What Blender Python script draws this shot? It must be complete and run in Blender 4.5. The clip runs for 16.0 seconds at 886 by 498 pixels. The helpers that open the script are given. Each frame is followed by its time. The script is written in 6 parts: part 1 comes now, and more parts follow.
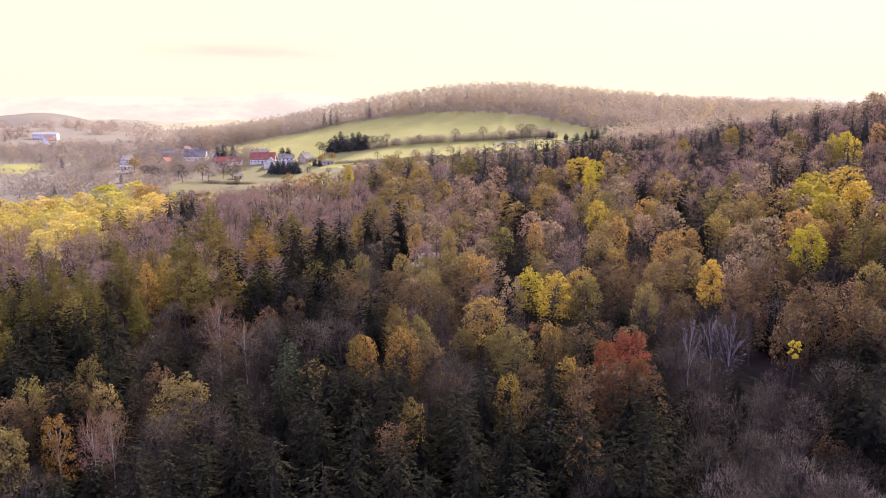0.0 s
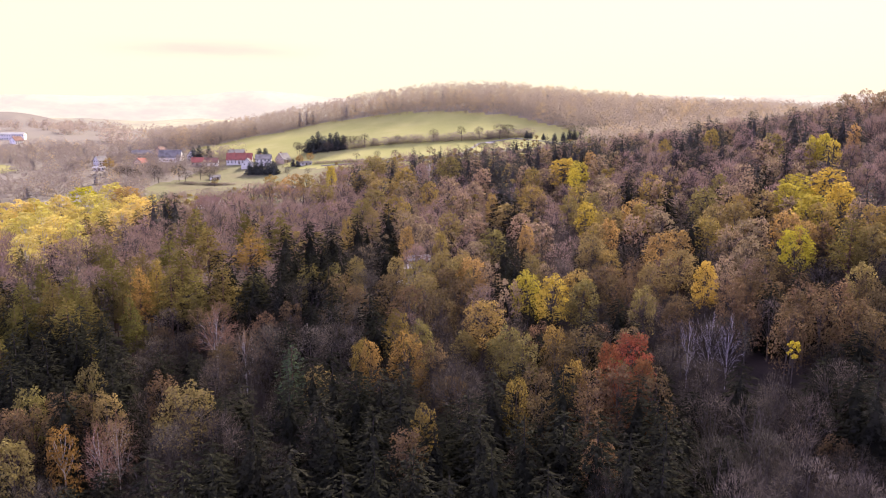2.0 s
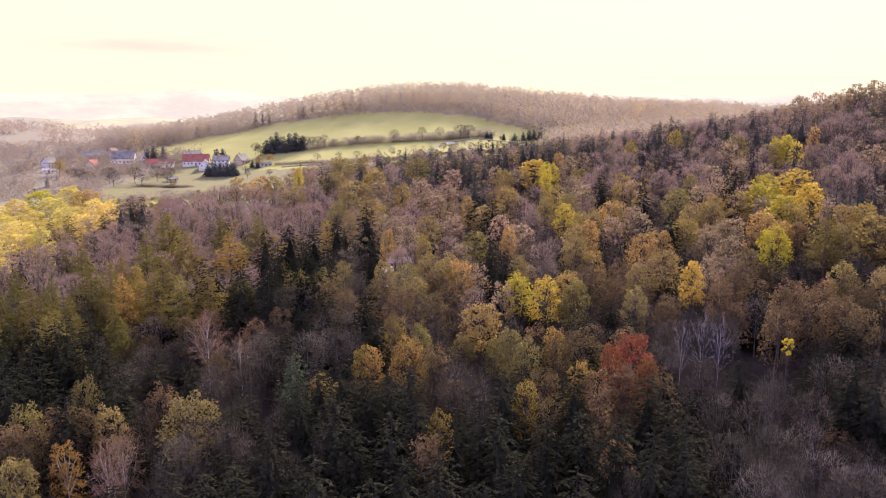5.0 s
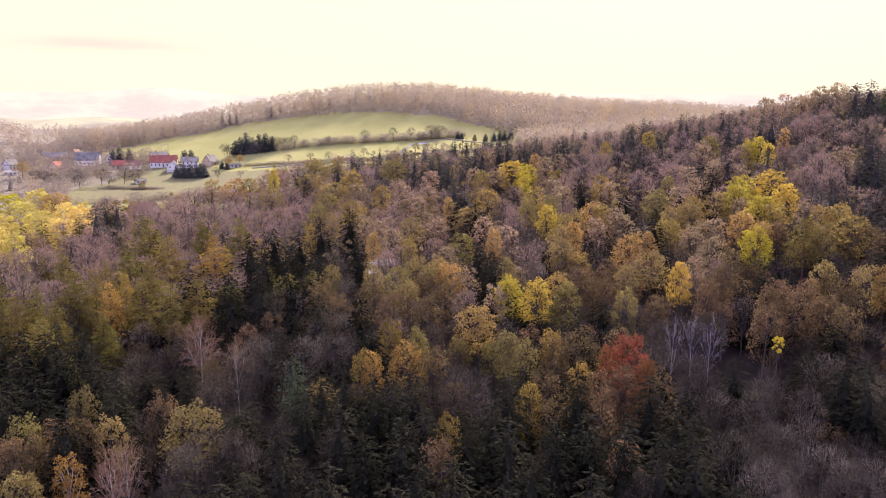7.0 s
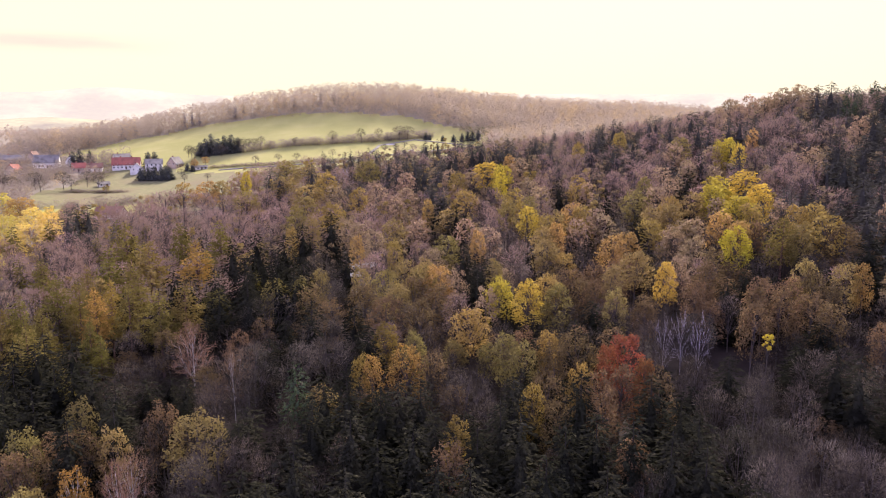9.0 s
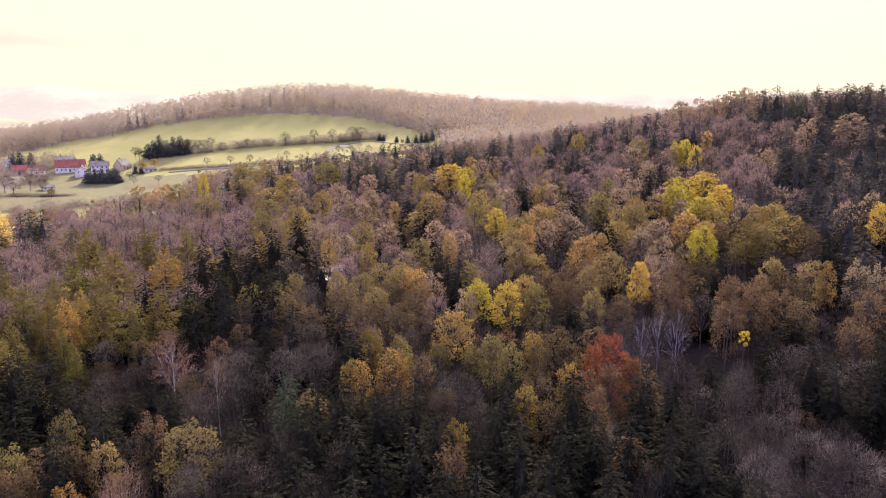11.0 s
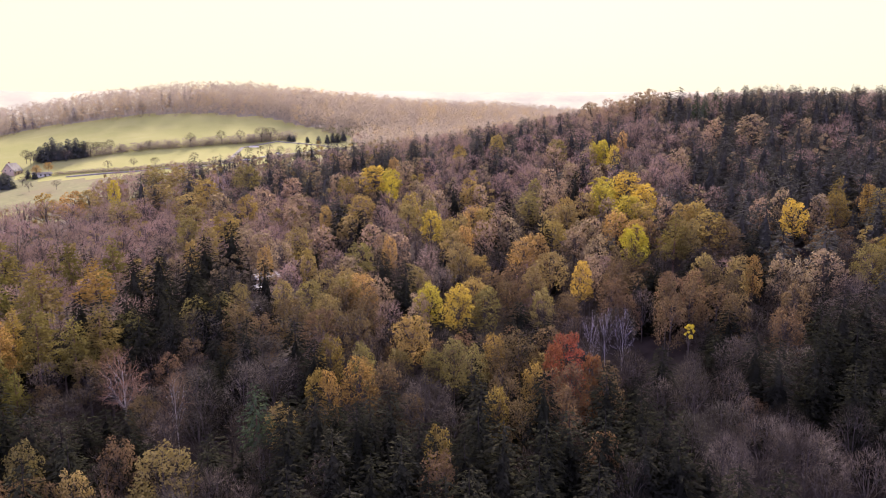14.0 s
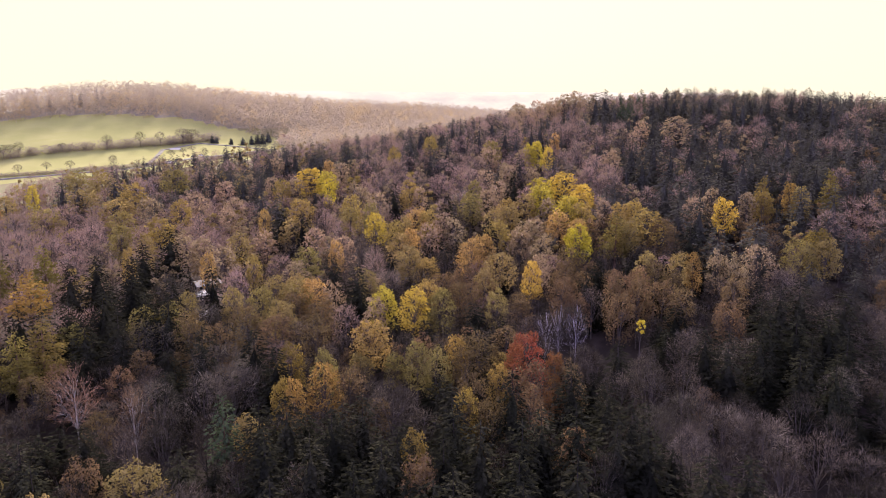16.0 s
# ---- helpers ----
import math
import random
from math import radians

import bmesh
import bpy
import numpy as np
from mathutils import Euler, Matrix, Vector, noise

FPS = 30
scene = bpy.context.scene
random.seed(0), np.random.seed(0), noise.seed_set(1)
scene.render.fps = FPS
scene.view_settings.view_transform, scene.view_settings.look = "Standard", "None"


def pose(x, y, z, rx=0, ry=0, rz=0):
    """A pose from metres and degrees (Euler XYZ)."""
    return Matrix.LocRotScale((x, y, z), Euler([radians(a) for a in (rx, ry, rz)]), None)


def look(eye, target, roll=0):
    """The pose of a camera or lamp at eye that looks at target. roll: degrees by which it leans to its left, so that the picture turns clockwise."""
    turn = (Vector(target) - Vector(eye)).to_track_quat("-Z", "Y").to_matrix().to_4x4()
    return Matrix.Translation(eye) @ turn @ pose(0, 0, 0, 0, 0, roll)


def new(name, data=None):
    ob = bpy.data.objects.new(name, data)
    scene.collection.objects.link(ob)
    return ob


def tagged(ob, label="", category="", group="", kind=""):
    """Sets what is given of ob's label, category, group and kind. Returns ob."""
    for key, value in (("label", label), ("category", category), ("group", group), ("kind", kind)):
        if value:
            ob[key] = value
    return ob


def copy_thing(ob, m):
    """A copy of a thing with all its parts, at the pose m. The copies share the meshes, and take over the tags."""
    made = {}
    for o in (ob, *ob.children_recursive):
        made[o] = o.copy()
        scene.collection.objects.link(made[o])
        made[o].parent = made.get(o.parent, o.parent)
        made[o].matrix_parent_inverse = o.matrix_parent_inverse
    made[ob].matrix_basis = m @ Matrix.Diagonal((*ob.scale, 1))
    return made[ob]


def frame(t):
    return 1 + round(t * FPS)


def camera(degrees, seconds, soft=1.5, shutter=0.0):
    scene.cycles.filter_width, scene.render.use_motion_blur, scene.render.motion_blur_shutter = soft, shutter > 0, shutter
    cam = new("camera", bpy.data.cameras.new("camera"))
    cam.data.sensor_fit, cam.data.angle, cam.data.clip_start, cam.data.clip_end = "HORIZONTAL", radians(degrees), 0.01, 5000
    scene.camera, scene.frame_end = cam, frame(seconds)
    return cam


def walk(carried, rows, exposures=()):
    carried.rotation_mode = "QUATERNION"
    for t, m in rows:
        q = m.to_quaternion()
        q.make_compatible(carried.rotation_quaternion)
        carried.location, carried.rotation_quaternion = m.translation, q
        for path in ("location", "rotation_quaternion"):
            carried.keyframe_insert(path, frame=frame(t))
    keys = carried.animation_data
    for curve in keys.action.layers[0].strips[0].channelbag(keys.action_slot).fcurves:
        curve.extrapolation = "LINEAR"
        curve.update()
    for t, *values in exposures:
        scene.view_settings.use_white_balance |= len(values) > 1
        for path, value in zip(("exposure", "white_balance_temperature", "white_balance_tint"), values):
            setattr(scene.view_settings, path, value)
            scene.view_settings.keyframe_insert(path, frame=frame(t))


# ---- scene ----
cam = camera(61.4, 16.0, soft=1.0)
PATH = [
    (0, (1.061, 0.313, 98.265), (1.052, 2.285, 97.931), -0.1),
    (0.5, (-0.559, 0.183, 98.637), (-0.55, 2.155, 98.302), -0.1),
    (1, (-2.397, 0.07, 98.962), (-2.367, 2.042, 98.625), -0.1),
    (1.5, (-4.072, 0.024, 99.235), (-4.023, 1.995, 98.898), -0.1),
    (2, (-6.025, 0.045, 99.61), (-5.954, 2.015, 99.272), -0.1),
    (2.5, (-7.813, 0.142, 99.841), (-7.722, 2.111, 99.502), -0.1),
    (3, (-9.766, 0.133, 100.053), (-9.652, 2.1, 99.714), -0.1),
    (3.5, (-11.768, 0.201, 100.163), (-11.631, 2.167, 99.825), -0.1),
    (4, (-13.805, 0.4, 100.417), (-13.642, 2.364, 100.077), -0.1),
    (6.5, (-23.343, 0.682, 101.664), (-23.058, 2.632, 101.322), -0.1),
    (7, (-25.413, 0.763, 102.097), (-25.101, 2.708, 101.753), -0.1),
    (7.5, (-27.436, 0.869, 102.333), (-27.098, 2.81, 101.99), -0.1),
    (8, (-29.668, 1.103, 102.609), (-29.302, 3.039, 102.265), -0.2),
    (8.5, (-31.78, 1.403, 102.852), (-31.389, 3.334, 102.507), -0.2),
    (9, (-34.067, 1.703, 103.209), (-33.645, 3.627, 102.863), -0.2),
    (11.5, (-45.749, 3.988, 104.646), (-45.139, 5.86, 104.297), -0.2),
    (12, (-48.002, 4.607, 105.135), (-47.349, 6.464, 104.783), -0.3),
    (12.5, (-50.321, 5.301, 105.437), (-49.624, 7.142, 105.085), -0.3),
    (13, (-52.62, 5.857, 105.848), (-51.88, 7.682, 105.495), -0.3),
    (13.5, (-55.074, 6.683, 106.129), (-54.291, 8.489, 105.775), -0.3),
    (14, (-57.358, 7.497, 106.508), (-56.531, 9.283, 106.152), -0.3),
    (14.5, (-59.656, 8.495, 106.727), (-58.783, 10.258, 106.371), -0.3),
    (15, (-62.022, 9.218, 107.092), (-61.098, 10.956, 106.736), -0.3),
    (15.5, (-64.351, 10.299, 107.323), (-63.378, 12.009, 106.966), -0.3),
    (16, (-66.81, 11.351, 107.64), (-65.787, 13.031, 107.282), -0.3),
]
walk(cam, [(t, look(e, g, r)) for t, e, g, r in PATH], exposures=[(0.0, 0.78, 6500, 20), (16.0, 0.78, 6500, 20)])

# ---- world, sun, exposure ----
SUN_AZ, SUN_EL = 32.0, 36.0          # degrees right of +y, above the horizon
world = bpy.data.worlds.new("world")
scene.world = world
world.use_nodes = True
wn, wl = world.node_tree.nodes, world.node_tree.links
wn.clear()
sky = wn.new("ShaderNodeTexSky")
sky.sky_type, sky.sun_disc = "NISHITA", False
sky.sun_elevation, sky.sun_rotation = radians(SUN_EL), radians(SUN_AZ)
sky.dust_density, sky.air_density = 4.0, 1.0
dim = wn.new("ShaderNodeVectorMath")
dim.operation = "SCALE"
dim.inputs["Scale"].default_value = 0.06
wl.new(sky.outputs[0], dim.inputs[0])
# thin bright cloud veil over the whole sky, with faint streaks
coord = wn.new("ShaderNodeTexCoord")
axes = wn.new("ShaderNodeSeparateXYZ")
wl.new(coord.outputs["Generated"], axes.inputs[0])
bearing = wn.new("ShaderNodeMath")
bearing.operation = "ARCTAN2"
wl.new(axes.outputs["X"], bearing.inputs[0])
wl.new(axes.outputs["Y"], bearing.inputs[1])
streak = wn.new("ShaderNodeTexNoise")
streak.inputs["Scale"].default_value, streak.inputs["Detail"].default_value = 9.0, 5.0
stretch = wn.new("ShaderNodeMapping")
stretch.inputs["Scale"].default_value = (1.0, 1.0, 7.0)
wl.new(coord.outputs["Generated"], stretch.inputs[0])
wl.new(stretch.outputs[0], streak.inputs["Vector"])


def bump_of(src, centre, width):
    """A soft hump round one value, for the one long cloud."""
    r = wn.new("ShaderNodeMath")
    r.operation = "SUBTRACT"
    wl.new(src, r.inputs[0])
    r.inputs[1].default_value = centre
    q = wn.new("ShaderNodeMath")
    q.operation = "ABSOLUTE"
    wl.new(r.outputs[0], q.inputs[0])
    f = wn.new("ShaderNodeMapRange")
    f.interpolation_type = "SMOOTHSTEP"
    f.inputs["From Min"].default_value, f.inputs["From Max"].default_value = width, 0.0
    wl.new(q.outputs[0], f.inputs[0])
    return f.outputs[0]


def times(u, v):
    k = wn.new("ShaderNodeMath")
    k.operation = "MULTIPLY"
    wl.new(u, k.inputs[0])
    wl.new(v, k.inputs[1])
    return k.outputs[0]


cloud = times(times(bump_of(bearing.outputs[0], radians(-14.5), radians(10)), bump_of(axes.outputs["Z"], 0.088, 0.016)), streak.outputs[0])
ramp = wn.new("ShaderNodeMixRGB")
ramp.inputs[1].default_value, ramp.inputs[2].default_value = (0.72, 0.675, 0.485, 1), (0.47, 0.40, 0.385, 1)
wl.new(cloud, ramp.inputs[0])
# the veil is warm round the sun and cooler on the far side of the sky
toward = wn.new("ShaderNodeVectorMath")
toward.operation = "DOT_PRODUCT"
toward.inputs[1].default_value = (math.sin(radians(SUN_AZ)), math.cos(radians(SUN_AZ)), 0.0)
wl.new(coord.outputs["Generated"], toward.inputs[0])
side = wn.new("ShaderNodeMapRange")
side.inputs["From Min"].default_value, side.inputs["From Max"].default_value = 0.35, -0.5
wl.new(toward.outputs["Value"], side.inputs[0])
cool = wn.new("ShaderNodeMixRGB")
cool.inputs[2].default_value = (1.05, 1.06, 1.95, 1)
wl.new(side.outputs[0], cool.inputs[0])
wl.new(ramp.outputs[0], cool.inputs[1])
# a hazy sky is brightest round the horizon and deeper overhead
height = wn.new("ShaderNodeMapRange")
height.interpolation_type = "SMOOTHSTEP"
height.inputs["From Min"].default_value, height.inputs["From Max"].default_value = 0.15, 0.85
height.inputs["To Min"].default_value, height.inputs["To Max"].default_value = 1.0, 0.45
wl.new(axes.outputs["Z"], height.inputs[0])
deep = wn.new("ShaderNodeVectorMath")
deep.operation = "SCALE"
wl.new(cool.outputs[0], deep.inputs[0])
wl.new(height.outputs[0], deep.inputs["Scale"])
veil = wn.new("ShaderNodeMixRGB")
veil.inputs[0].default_value = 0.93
wl.new(dim.outputs[0], veil.inputs[1])
wl.new(deep.outputs[0], veil.inputs[2])
back = wn.new("ShaderNodeBackground")
back.inputs[1].default_value = 1.0
wl.new(veil.outputs[0], back.inputs[0])
wl.new(back.outputs[0], wn.new("ShaderNodeOutputWorld").inputs[0])

sun = new("sun", bpy.data.lights.new("sun", "SUN"))
sun.data.energy, sun.data.angle, sun.data.color = 5.0, radians(8.0), (1.0, 0.90, 0.78)
sun_dir = Vector((math.sin(radians(SUN_AZ)) * math.cos(radians(SUN_EL)),
                  math.cos(radians(SUN_AZ)) * math.cos(radians(SUN_EL)), math.sin(radians(SUN_EL))))
sun.matrix_world = look(sun_dir * 900, (0, 0, 0))
scene.view_settings.exposure = 0.0


# ---- materials ----
def nodes_of(name):
    m = bpy.data.materials.new(name)
    m.use_nodes = True
    t = m.node_tree
    t.nodes.clear()
    return m, t.nodes, t.links


def noise_node(n, l, scale, detail=4.0, rough=0.6, stretch_by=None, space="Object"):
    c = n.new("ShaderNodeTexCoord")
    x = n.new("ShaderNodeTexNoise")
    x.inputs["Scale"].default_value, x.inputs["Detail"].default_value, x.inputs["Roughness"].default_value = scale, detail, rough
    src = n.new("ShaderNodeNewGeometry").outputs["Position"] if space == "World" else c.outputs[space]
    if stretch_by:
        s = n.new("ShaderNodeMapping")
        s.inputs["Scale"].default_value = stretch_by
        l.new(src, s.inputs[0])
        src = s.outputs[0]
    l.new(src, x.inputs["Vector"])
    return x


def mixed(n, l, fac, a, b, kind="MIX"):
    x = n.new("ShaderNodeMixRGB")
    x.blend_type = kind
    for i, v in ((0, fac), (1, a), (2, b)):
        if hasattr(v, "is_output"):
            l.new(v, x.inputs[i])
        elif i == 0:
            x.inputs[0].default_value = v
        else:
            x.inputs[i].default_value = (*v, 1)
    return x.outputs[0]


def position_noise(n, l, scale, detail=3.0):
    g = n.new("ShaderNodeNewGeometry")
    x = n.new("ShaderNodeTexNoise")
    x.inputs["Scale"].default_value, x.inputs["Detail"].default_value = scale, detail
    l.new(g.outputs["Position"], x.inputs["Vector"])
    return x.outputs[0]


def spread(n, l, src, lo, hi):
    r = n.new("ShaderNodeMapRange")
    r.inputs["From Min"].default_value, r.inputs["From Max"].default_value = lo, hi
    l.new(src, r.inputs[0])
    return r.outputs[0]


def leaf_material(name, low, high, third, through_light=0.45, rough=0.85, vary=(1.15, 0.8)):
    """Leaves or needles: three hues, mixed per leaf, per tree and over the wood; light passes through them."""
    m, n, l = nodes_of(name)
    geo = n.new("ShaderNodeNewGeometry")
    info = n.new("ShaderNodeObjectInfo")
    low, high = tuple(0.8 * v for v in low), tuple(1.16 * v for v in high)
    a = mixed(n, l, geo.outputs["Random Per Island"], low, high)
    wood = spread(n, l, position_noise(n, l, 0.11, 2.0), 0.38, 0.66)
    b = mixed(n, l, wood, a, mixed(n, l, geo.outputs["Random Per Island"], third, low))
    hs = n.new("ShaderNodeHueSaturation")
    l.new(b, hs.inputs["Color"])
    l.new(spread_to(n, l, info.outputs["Random"], 0.485, 0.515), hs.inputs["Hue"])
    l.new(spread_to(n, l, info.outputs["Random"], *vary), hs.inputs["Value"])
    d = n.new("ShaderNodeBsdfPrincipled")
    d.inputs["Roughness"].default_value = rough
    d.inputs["Specular IOR Level"].default_value = 0.0
    l.new(hs.outputs[0], d.inputs["Base Color"])
    t = n.new("ShaderNodeBsdfTranslucent")
    l.new(hs.outputs[0], t.inputs[0])
    mx = n.new("ShaderNodeMixShader")
    mx.inputs[0].default_value = through_light
    l.new(d.outputs[0], mx.inputs[1])
    l.new(t.outputs[0], mx.inputs[2])
    l.new(mx.outputs[0], n.new("ShaderNodeOutputMaterial").inputs[0])
    return m


def spread_to(n, l, src, lo, hi):
    r = n.new("ShaderNodeMapRange")
    r.inputs["To Min"].default_value, r.inputs["To Max"].default_value = lo, hi
    l.new(src, r.inputs[0])
    return r.outputs[0]


def rough_material(name, low, high, scale, rough=0.85, bump=0.3, stains=None, metal=0.0, stretch_by=None, space="Object"):
    """A matt surface with grain at one scale and stains at a far larger one."""
    m, n, l = nodes_of(name)
    info = n.new("ShaderNodeObjectInfo")
    g = noise_node(n, l, scale, 6.0, 0.65, stretch_by, space)
    c = mixed(n, l, spread(n, l, g.outputs[0], 0.3, 0.7), low, high)
    big = noise_node(n, l, scale * 0.13, 3.0, 0.5, None, space)
    c = mixed(n, l, spread(n, l, big.outputs[0], 0.42, 0.7), c, stains or tuple(0.62 * v for v in low))
    hs = n.new("ShaderNodeHueSaturation")
    l.new(c, hs.inputs["Color"])
    l.new(spread_to(n, l, info.outputs["Random"], 0.85, 1.12), hs.inputs["Value"])
    d = n.new("ShaderNodeBsdfPrincipled")
    d.inputs["Roughness"].default_value, d.inputs["Metallic"].default_value = rough, metal
    l.new(hs.outputs[0], d.inputs["Base Color"])
    if bump:
        b = n.new("ShaderNodeBump")
        b.inputs["Strength"].default_value = bump
        l.new(g.outputs[0], b.inputs["Height"])
        l.new(b.outputs[0], d.inputs["Normal"])
    l.new(d.outputs[0], n.new("ShaderNodeOutputMaterial").inputs[0])
    return m


BARK = rough_material("bark", (0.055, 0.042, 0.036), (0.12, 0.095, 0.08), 3.0, stretch_by=(1, 1, 0.2))
BARK_DARK = rough_material("bark_dark", (0.022, 0.017, 0.014), (0.045, 0.034, 0.028), 3.0, stretch_by=(1, 1, 0.2))
BARK_RED = rough_material("bark_red", (0.10, 0.055, 0.04), (0.19, 0.10, 0.07), 3.0, stretch_by=(1, 1, 0.2))
BARK_BIRCH = rough_material("bark_birch", (0.50, 0.47, 0.42), (0.68, 0.64, 0.58), 2.0, stains=(0.10, 0.08, 0.07), stretch_by=(0.6, 0.6, 2.5))
BARK_PALE = rough_material("bark_pale", (0.42, 0.37, 0.38), (0.60, 0.54, 0.54), 2.0, stretch_by=(1, 1, 0.3))
TWIG_GREY = leaf_material("twig_grey", (0.015, 0.012, 0.009), (0.235, 0.19, 0.138), (0.02, 0.016, 0.012), 0.08, 0.9, (1.4, 0.6))
TWIG_TAN = leaf_material("twig_tan", (0.06, 0.05, 0.038), (0.275, 0.232, 0.175), (0.08, 0.066, 0.05), 0.12, 0.9, (1.15, 0.75))
TWIG_PURPLE = leaf_material("twig_purple", (0.25, 0.168, 0.14), (0.41, 0.29, 0.24), (0.28, 0.20, 0.17), 0.36, 0.9)
TWIG_ROSE = leaf_material("twig_rose", (0.25, 0.152, 0.098), (0.37, 0.238, 0.155), (0.27, 0.175, 0.122), 0.22, 0.9)
TWIG_PALE = leaf_material("twig_pale", (0.40, 0.35, 0.37), (0.55, 0.49, 0.50), (0.44, 0.38, 0.42), 0.15, 0.9)
NEEDLE = leaf_material("needle", (0.017, 0.0175, 0.0125), (0.05, 0.049, 0.032), (0.024, 0.0235, 0.018), 0.14)
# spruce needles again, paled in base colour to stand in for haze
NEEDLE_HAZED = leaf_material("needle_far", (0.076, 0.073, 0.061), (0.145, 0.138, 0.108), (0.095, 0.091, 0.078), 0.24)
# meadow spruces: needles lightened to a blue-grey that stands in for haze
NEEDLE_MEADOW_HAZED = leaf_material("needle_meadow_hazed", (0.085, 0.09, 0.082), (0.15, 0.155, 0.135), (0.105, 0.11, 0.10), 0.25)
NEEDLE_GREEN = leaf_material("needle_green", (0.05, 0.075, 0.04), (0.10, 0.13, 0.065), (0.07, 0.09, 0.06), 0.2)
LARCH = leaf_material("larch_needles", (0.165, 0.14, 0.042), (0.28, 0.23, 0.07), (0.18, 0.14, 0.05), 0.36)
LARCH_GOLD = leaf_material("larch_gold", (0.33, 0.22, 0.06), (0.45, 0.31, 0.085), (0.28, 0.2, 0.06), 0.38)
LEAF_YELLOW = leaf_material("leaf_yellow", (0.52, 0.385, 0.06), (0.66, 0.51, 0.095), (0.45, 0.335, 0.09), 0.45)
LEAF_LEMON = leaf_material("leaf_lemon", (0.55, 0.465, 0.05), (0.68, 0.585, 0.075), (0.49, 0.41, 0.06), 0.45)
LEAF_GOLD = leaf_material("leaf_gold", (0.37, 0.25, 0.075), (0.52, 0.365, 0.125), (0.31, 0.22, 0.10), 0.42)
LEAF_OLIVE = leaf_material("leaf_olive", (0.225, 0.178, 0.066), (0.37, 0.292, 0.108), (0.27, 0.208, 0.10), 0.42)
LEAF_BROWN = leaf_material("leaf_brown", (0.125, 0.083, 0.045), (0.28, 0.192, 0.10), (0.17, 0.124, 0.074), 0.42)
# lighter copy of the brown oak leaf, haze put into the colour
LEAF_BROWN_HAZED = leaf_material("leaf_brown_hazed", (0.29, 0.21, 0.13), (0.40, 0.295, 0.185), (0.33, 0.25, 0.175), 0.5)
LEAF_ORANGE = leaf_material("leaf_orange", (0.30, 0.165, 0.05), (0.43, 0.25, 0.075), (0.26, 0.16, 0.06), 0.40)
# gold leaves with some olive, darkened in base colour for the near shade
LEAF_GOLD_SHADED = leaf_material("leaf_gold_shaded", (0.20, 0.135, 0.045), (0.42, 0.288, 0.082), (0.21, 0.155, 0.064), 0.42)
LEAF_RED = leaf_material("leaf_red", (0.20, 0.075, 0.04), (0.37, 0.14, 0.065), (0.20, 0.115, 0.055), 0.42)
# yellow leaves with sunshine on the grove put into the base colour
LEAF_GROVE_SUNLIT = leaf_material("leaf_grove_sunlit", (0.68, 0.54, 0.14), (0.80, 0.67, 0.20), (0.74, 0.59, 0.26), 0.5)
LEAF_GREEN = leaf_material("leaf_green", (0.12, 0.115, 0.042), (0.21, 0.195, 0.065), (0.15, 0.135, 0.05), 0.4)


# ---- ground ----
GROUND_SPREAD, GROUND_BASE = 105.0, 58.0
GROUND_SWELL = np.array([[-28.8, 2.4, -11.3, -17.7, 3.3, 12.6, 5.6], [7.4, -22.2, -5.5, 1.6, -2.3, 13.8, 8.6], [-10.6, 13.7, -8.6, 1.9, 4.7, 11.9, 3.1], [-8.0, -6.7, -5.1, -1.5, 19.5, 20.0, 0.1], [6.3, -6.9, 19.1, 5.4, -0.6, 6.7, 0.5], [3.1, -7.6, -6.2, -6.6, 8.2, 11.0, 5.9], [3.7, 14.7, 30.6, 27.2, 15.2, 9.6, 9.9], [-5.8, 5.5, 7.5, 7.7, -5.3, 0.9, 8.0]])
SWELL_X, SWELL_Y = np.arange(-240.0, 481.0, 120.0), np.arange(0.0, 841.0, 120.0)


def ground_height(x, y):
    """Height of the land: swells on a coarse net, and rising ranges far off."""
    x, y = np.asarray(x, float), np.asarray(y, float)
    gx = np.exp(-((x[..., None] - SWELL_X) ** 2) / (2 * GROUND_SPREAD ** 2))
    gy = np.exp(-((y[..., None] - SWELL_Y) ** 2) / (2 * GROUND_SPREAD ** 2))
    z = GROUND_BASE + np.einsum("...j,ji,...i->...", gy, GROUND_SWELL, gx)
    r = np.hypot(x, y)
    a = np.arctan2(x, np.maximum(y, 1e-6))
    rise = np.clip((r - 1300) / 2900, 0, 1.2)
    waves = 18 * np.sin(a * 19 + r / 420) + 14 * np.sin(a * 31 - r / 610 + 1.3) + 9 * np.sin(a * 7 + r / 230)
    z = z + 34 * np.exp(-((x + 600) ** 2 + (y - 1050) ** 2) / (2 * 260.0 ** 2))
    return z + rise * (20 + 0.3 * waves) + 0.5 * np.sin(x / 11) * np.cos(y / 13)


def gz(x, y):
    return float(ground_height(x, y))


def inside(x, y, ring):
    hit, j = False, len(ring) - 1
    for i in range(len(ring)):
        (xi, yi), (xj, yj) = ring[i], ring[j]
        if (yi > y) != (yj > y) and x < (xj - xi) * (y - yi) / (yj - yi) + xi:
            hit = not hit
        j = i
    return hit


HILL_FIELD = [(-200, 662), (-158, 688), (-97, 696), (-45, 687), (31, 669), (83, 647), (96, 630), (112, 610), (128, 590), (150, 575), (112, 542),
              (60, 512), (6, 512), (-24, 530), (-60, 548), (-86, 562), (-100, 575), (-120, 600), (-160, 622), (-185, 640)]
VILLAGE_MEADOW = [(-178, 470), (-160, 428), (-134, 415), (-108, 425), (-96, 450), (-92, 500), (-84, 540), (-112, 566), (-128, 560), (-150, 572), (-160, 548), (-186, 512)]
LEFT_MEADOW = [(-385, 600), (-325, 592), (-292, 551), (-300, 520), (-340, 520)]


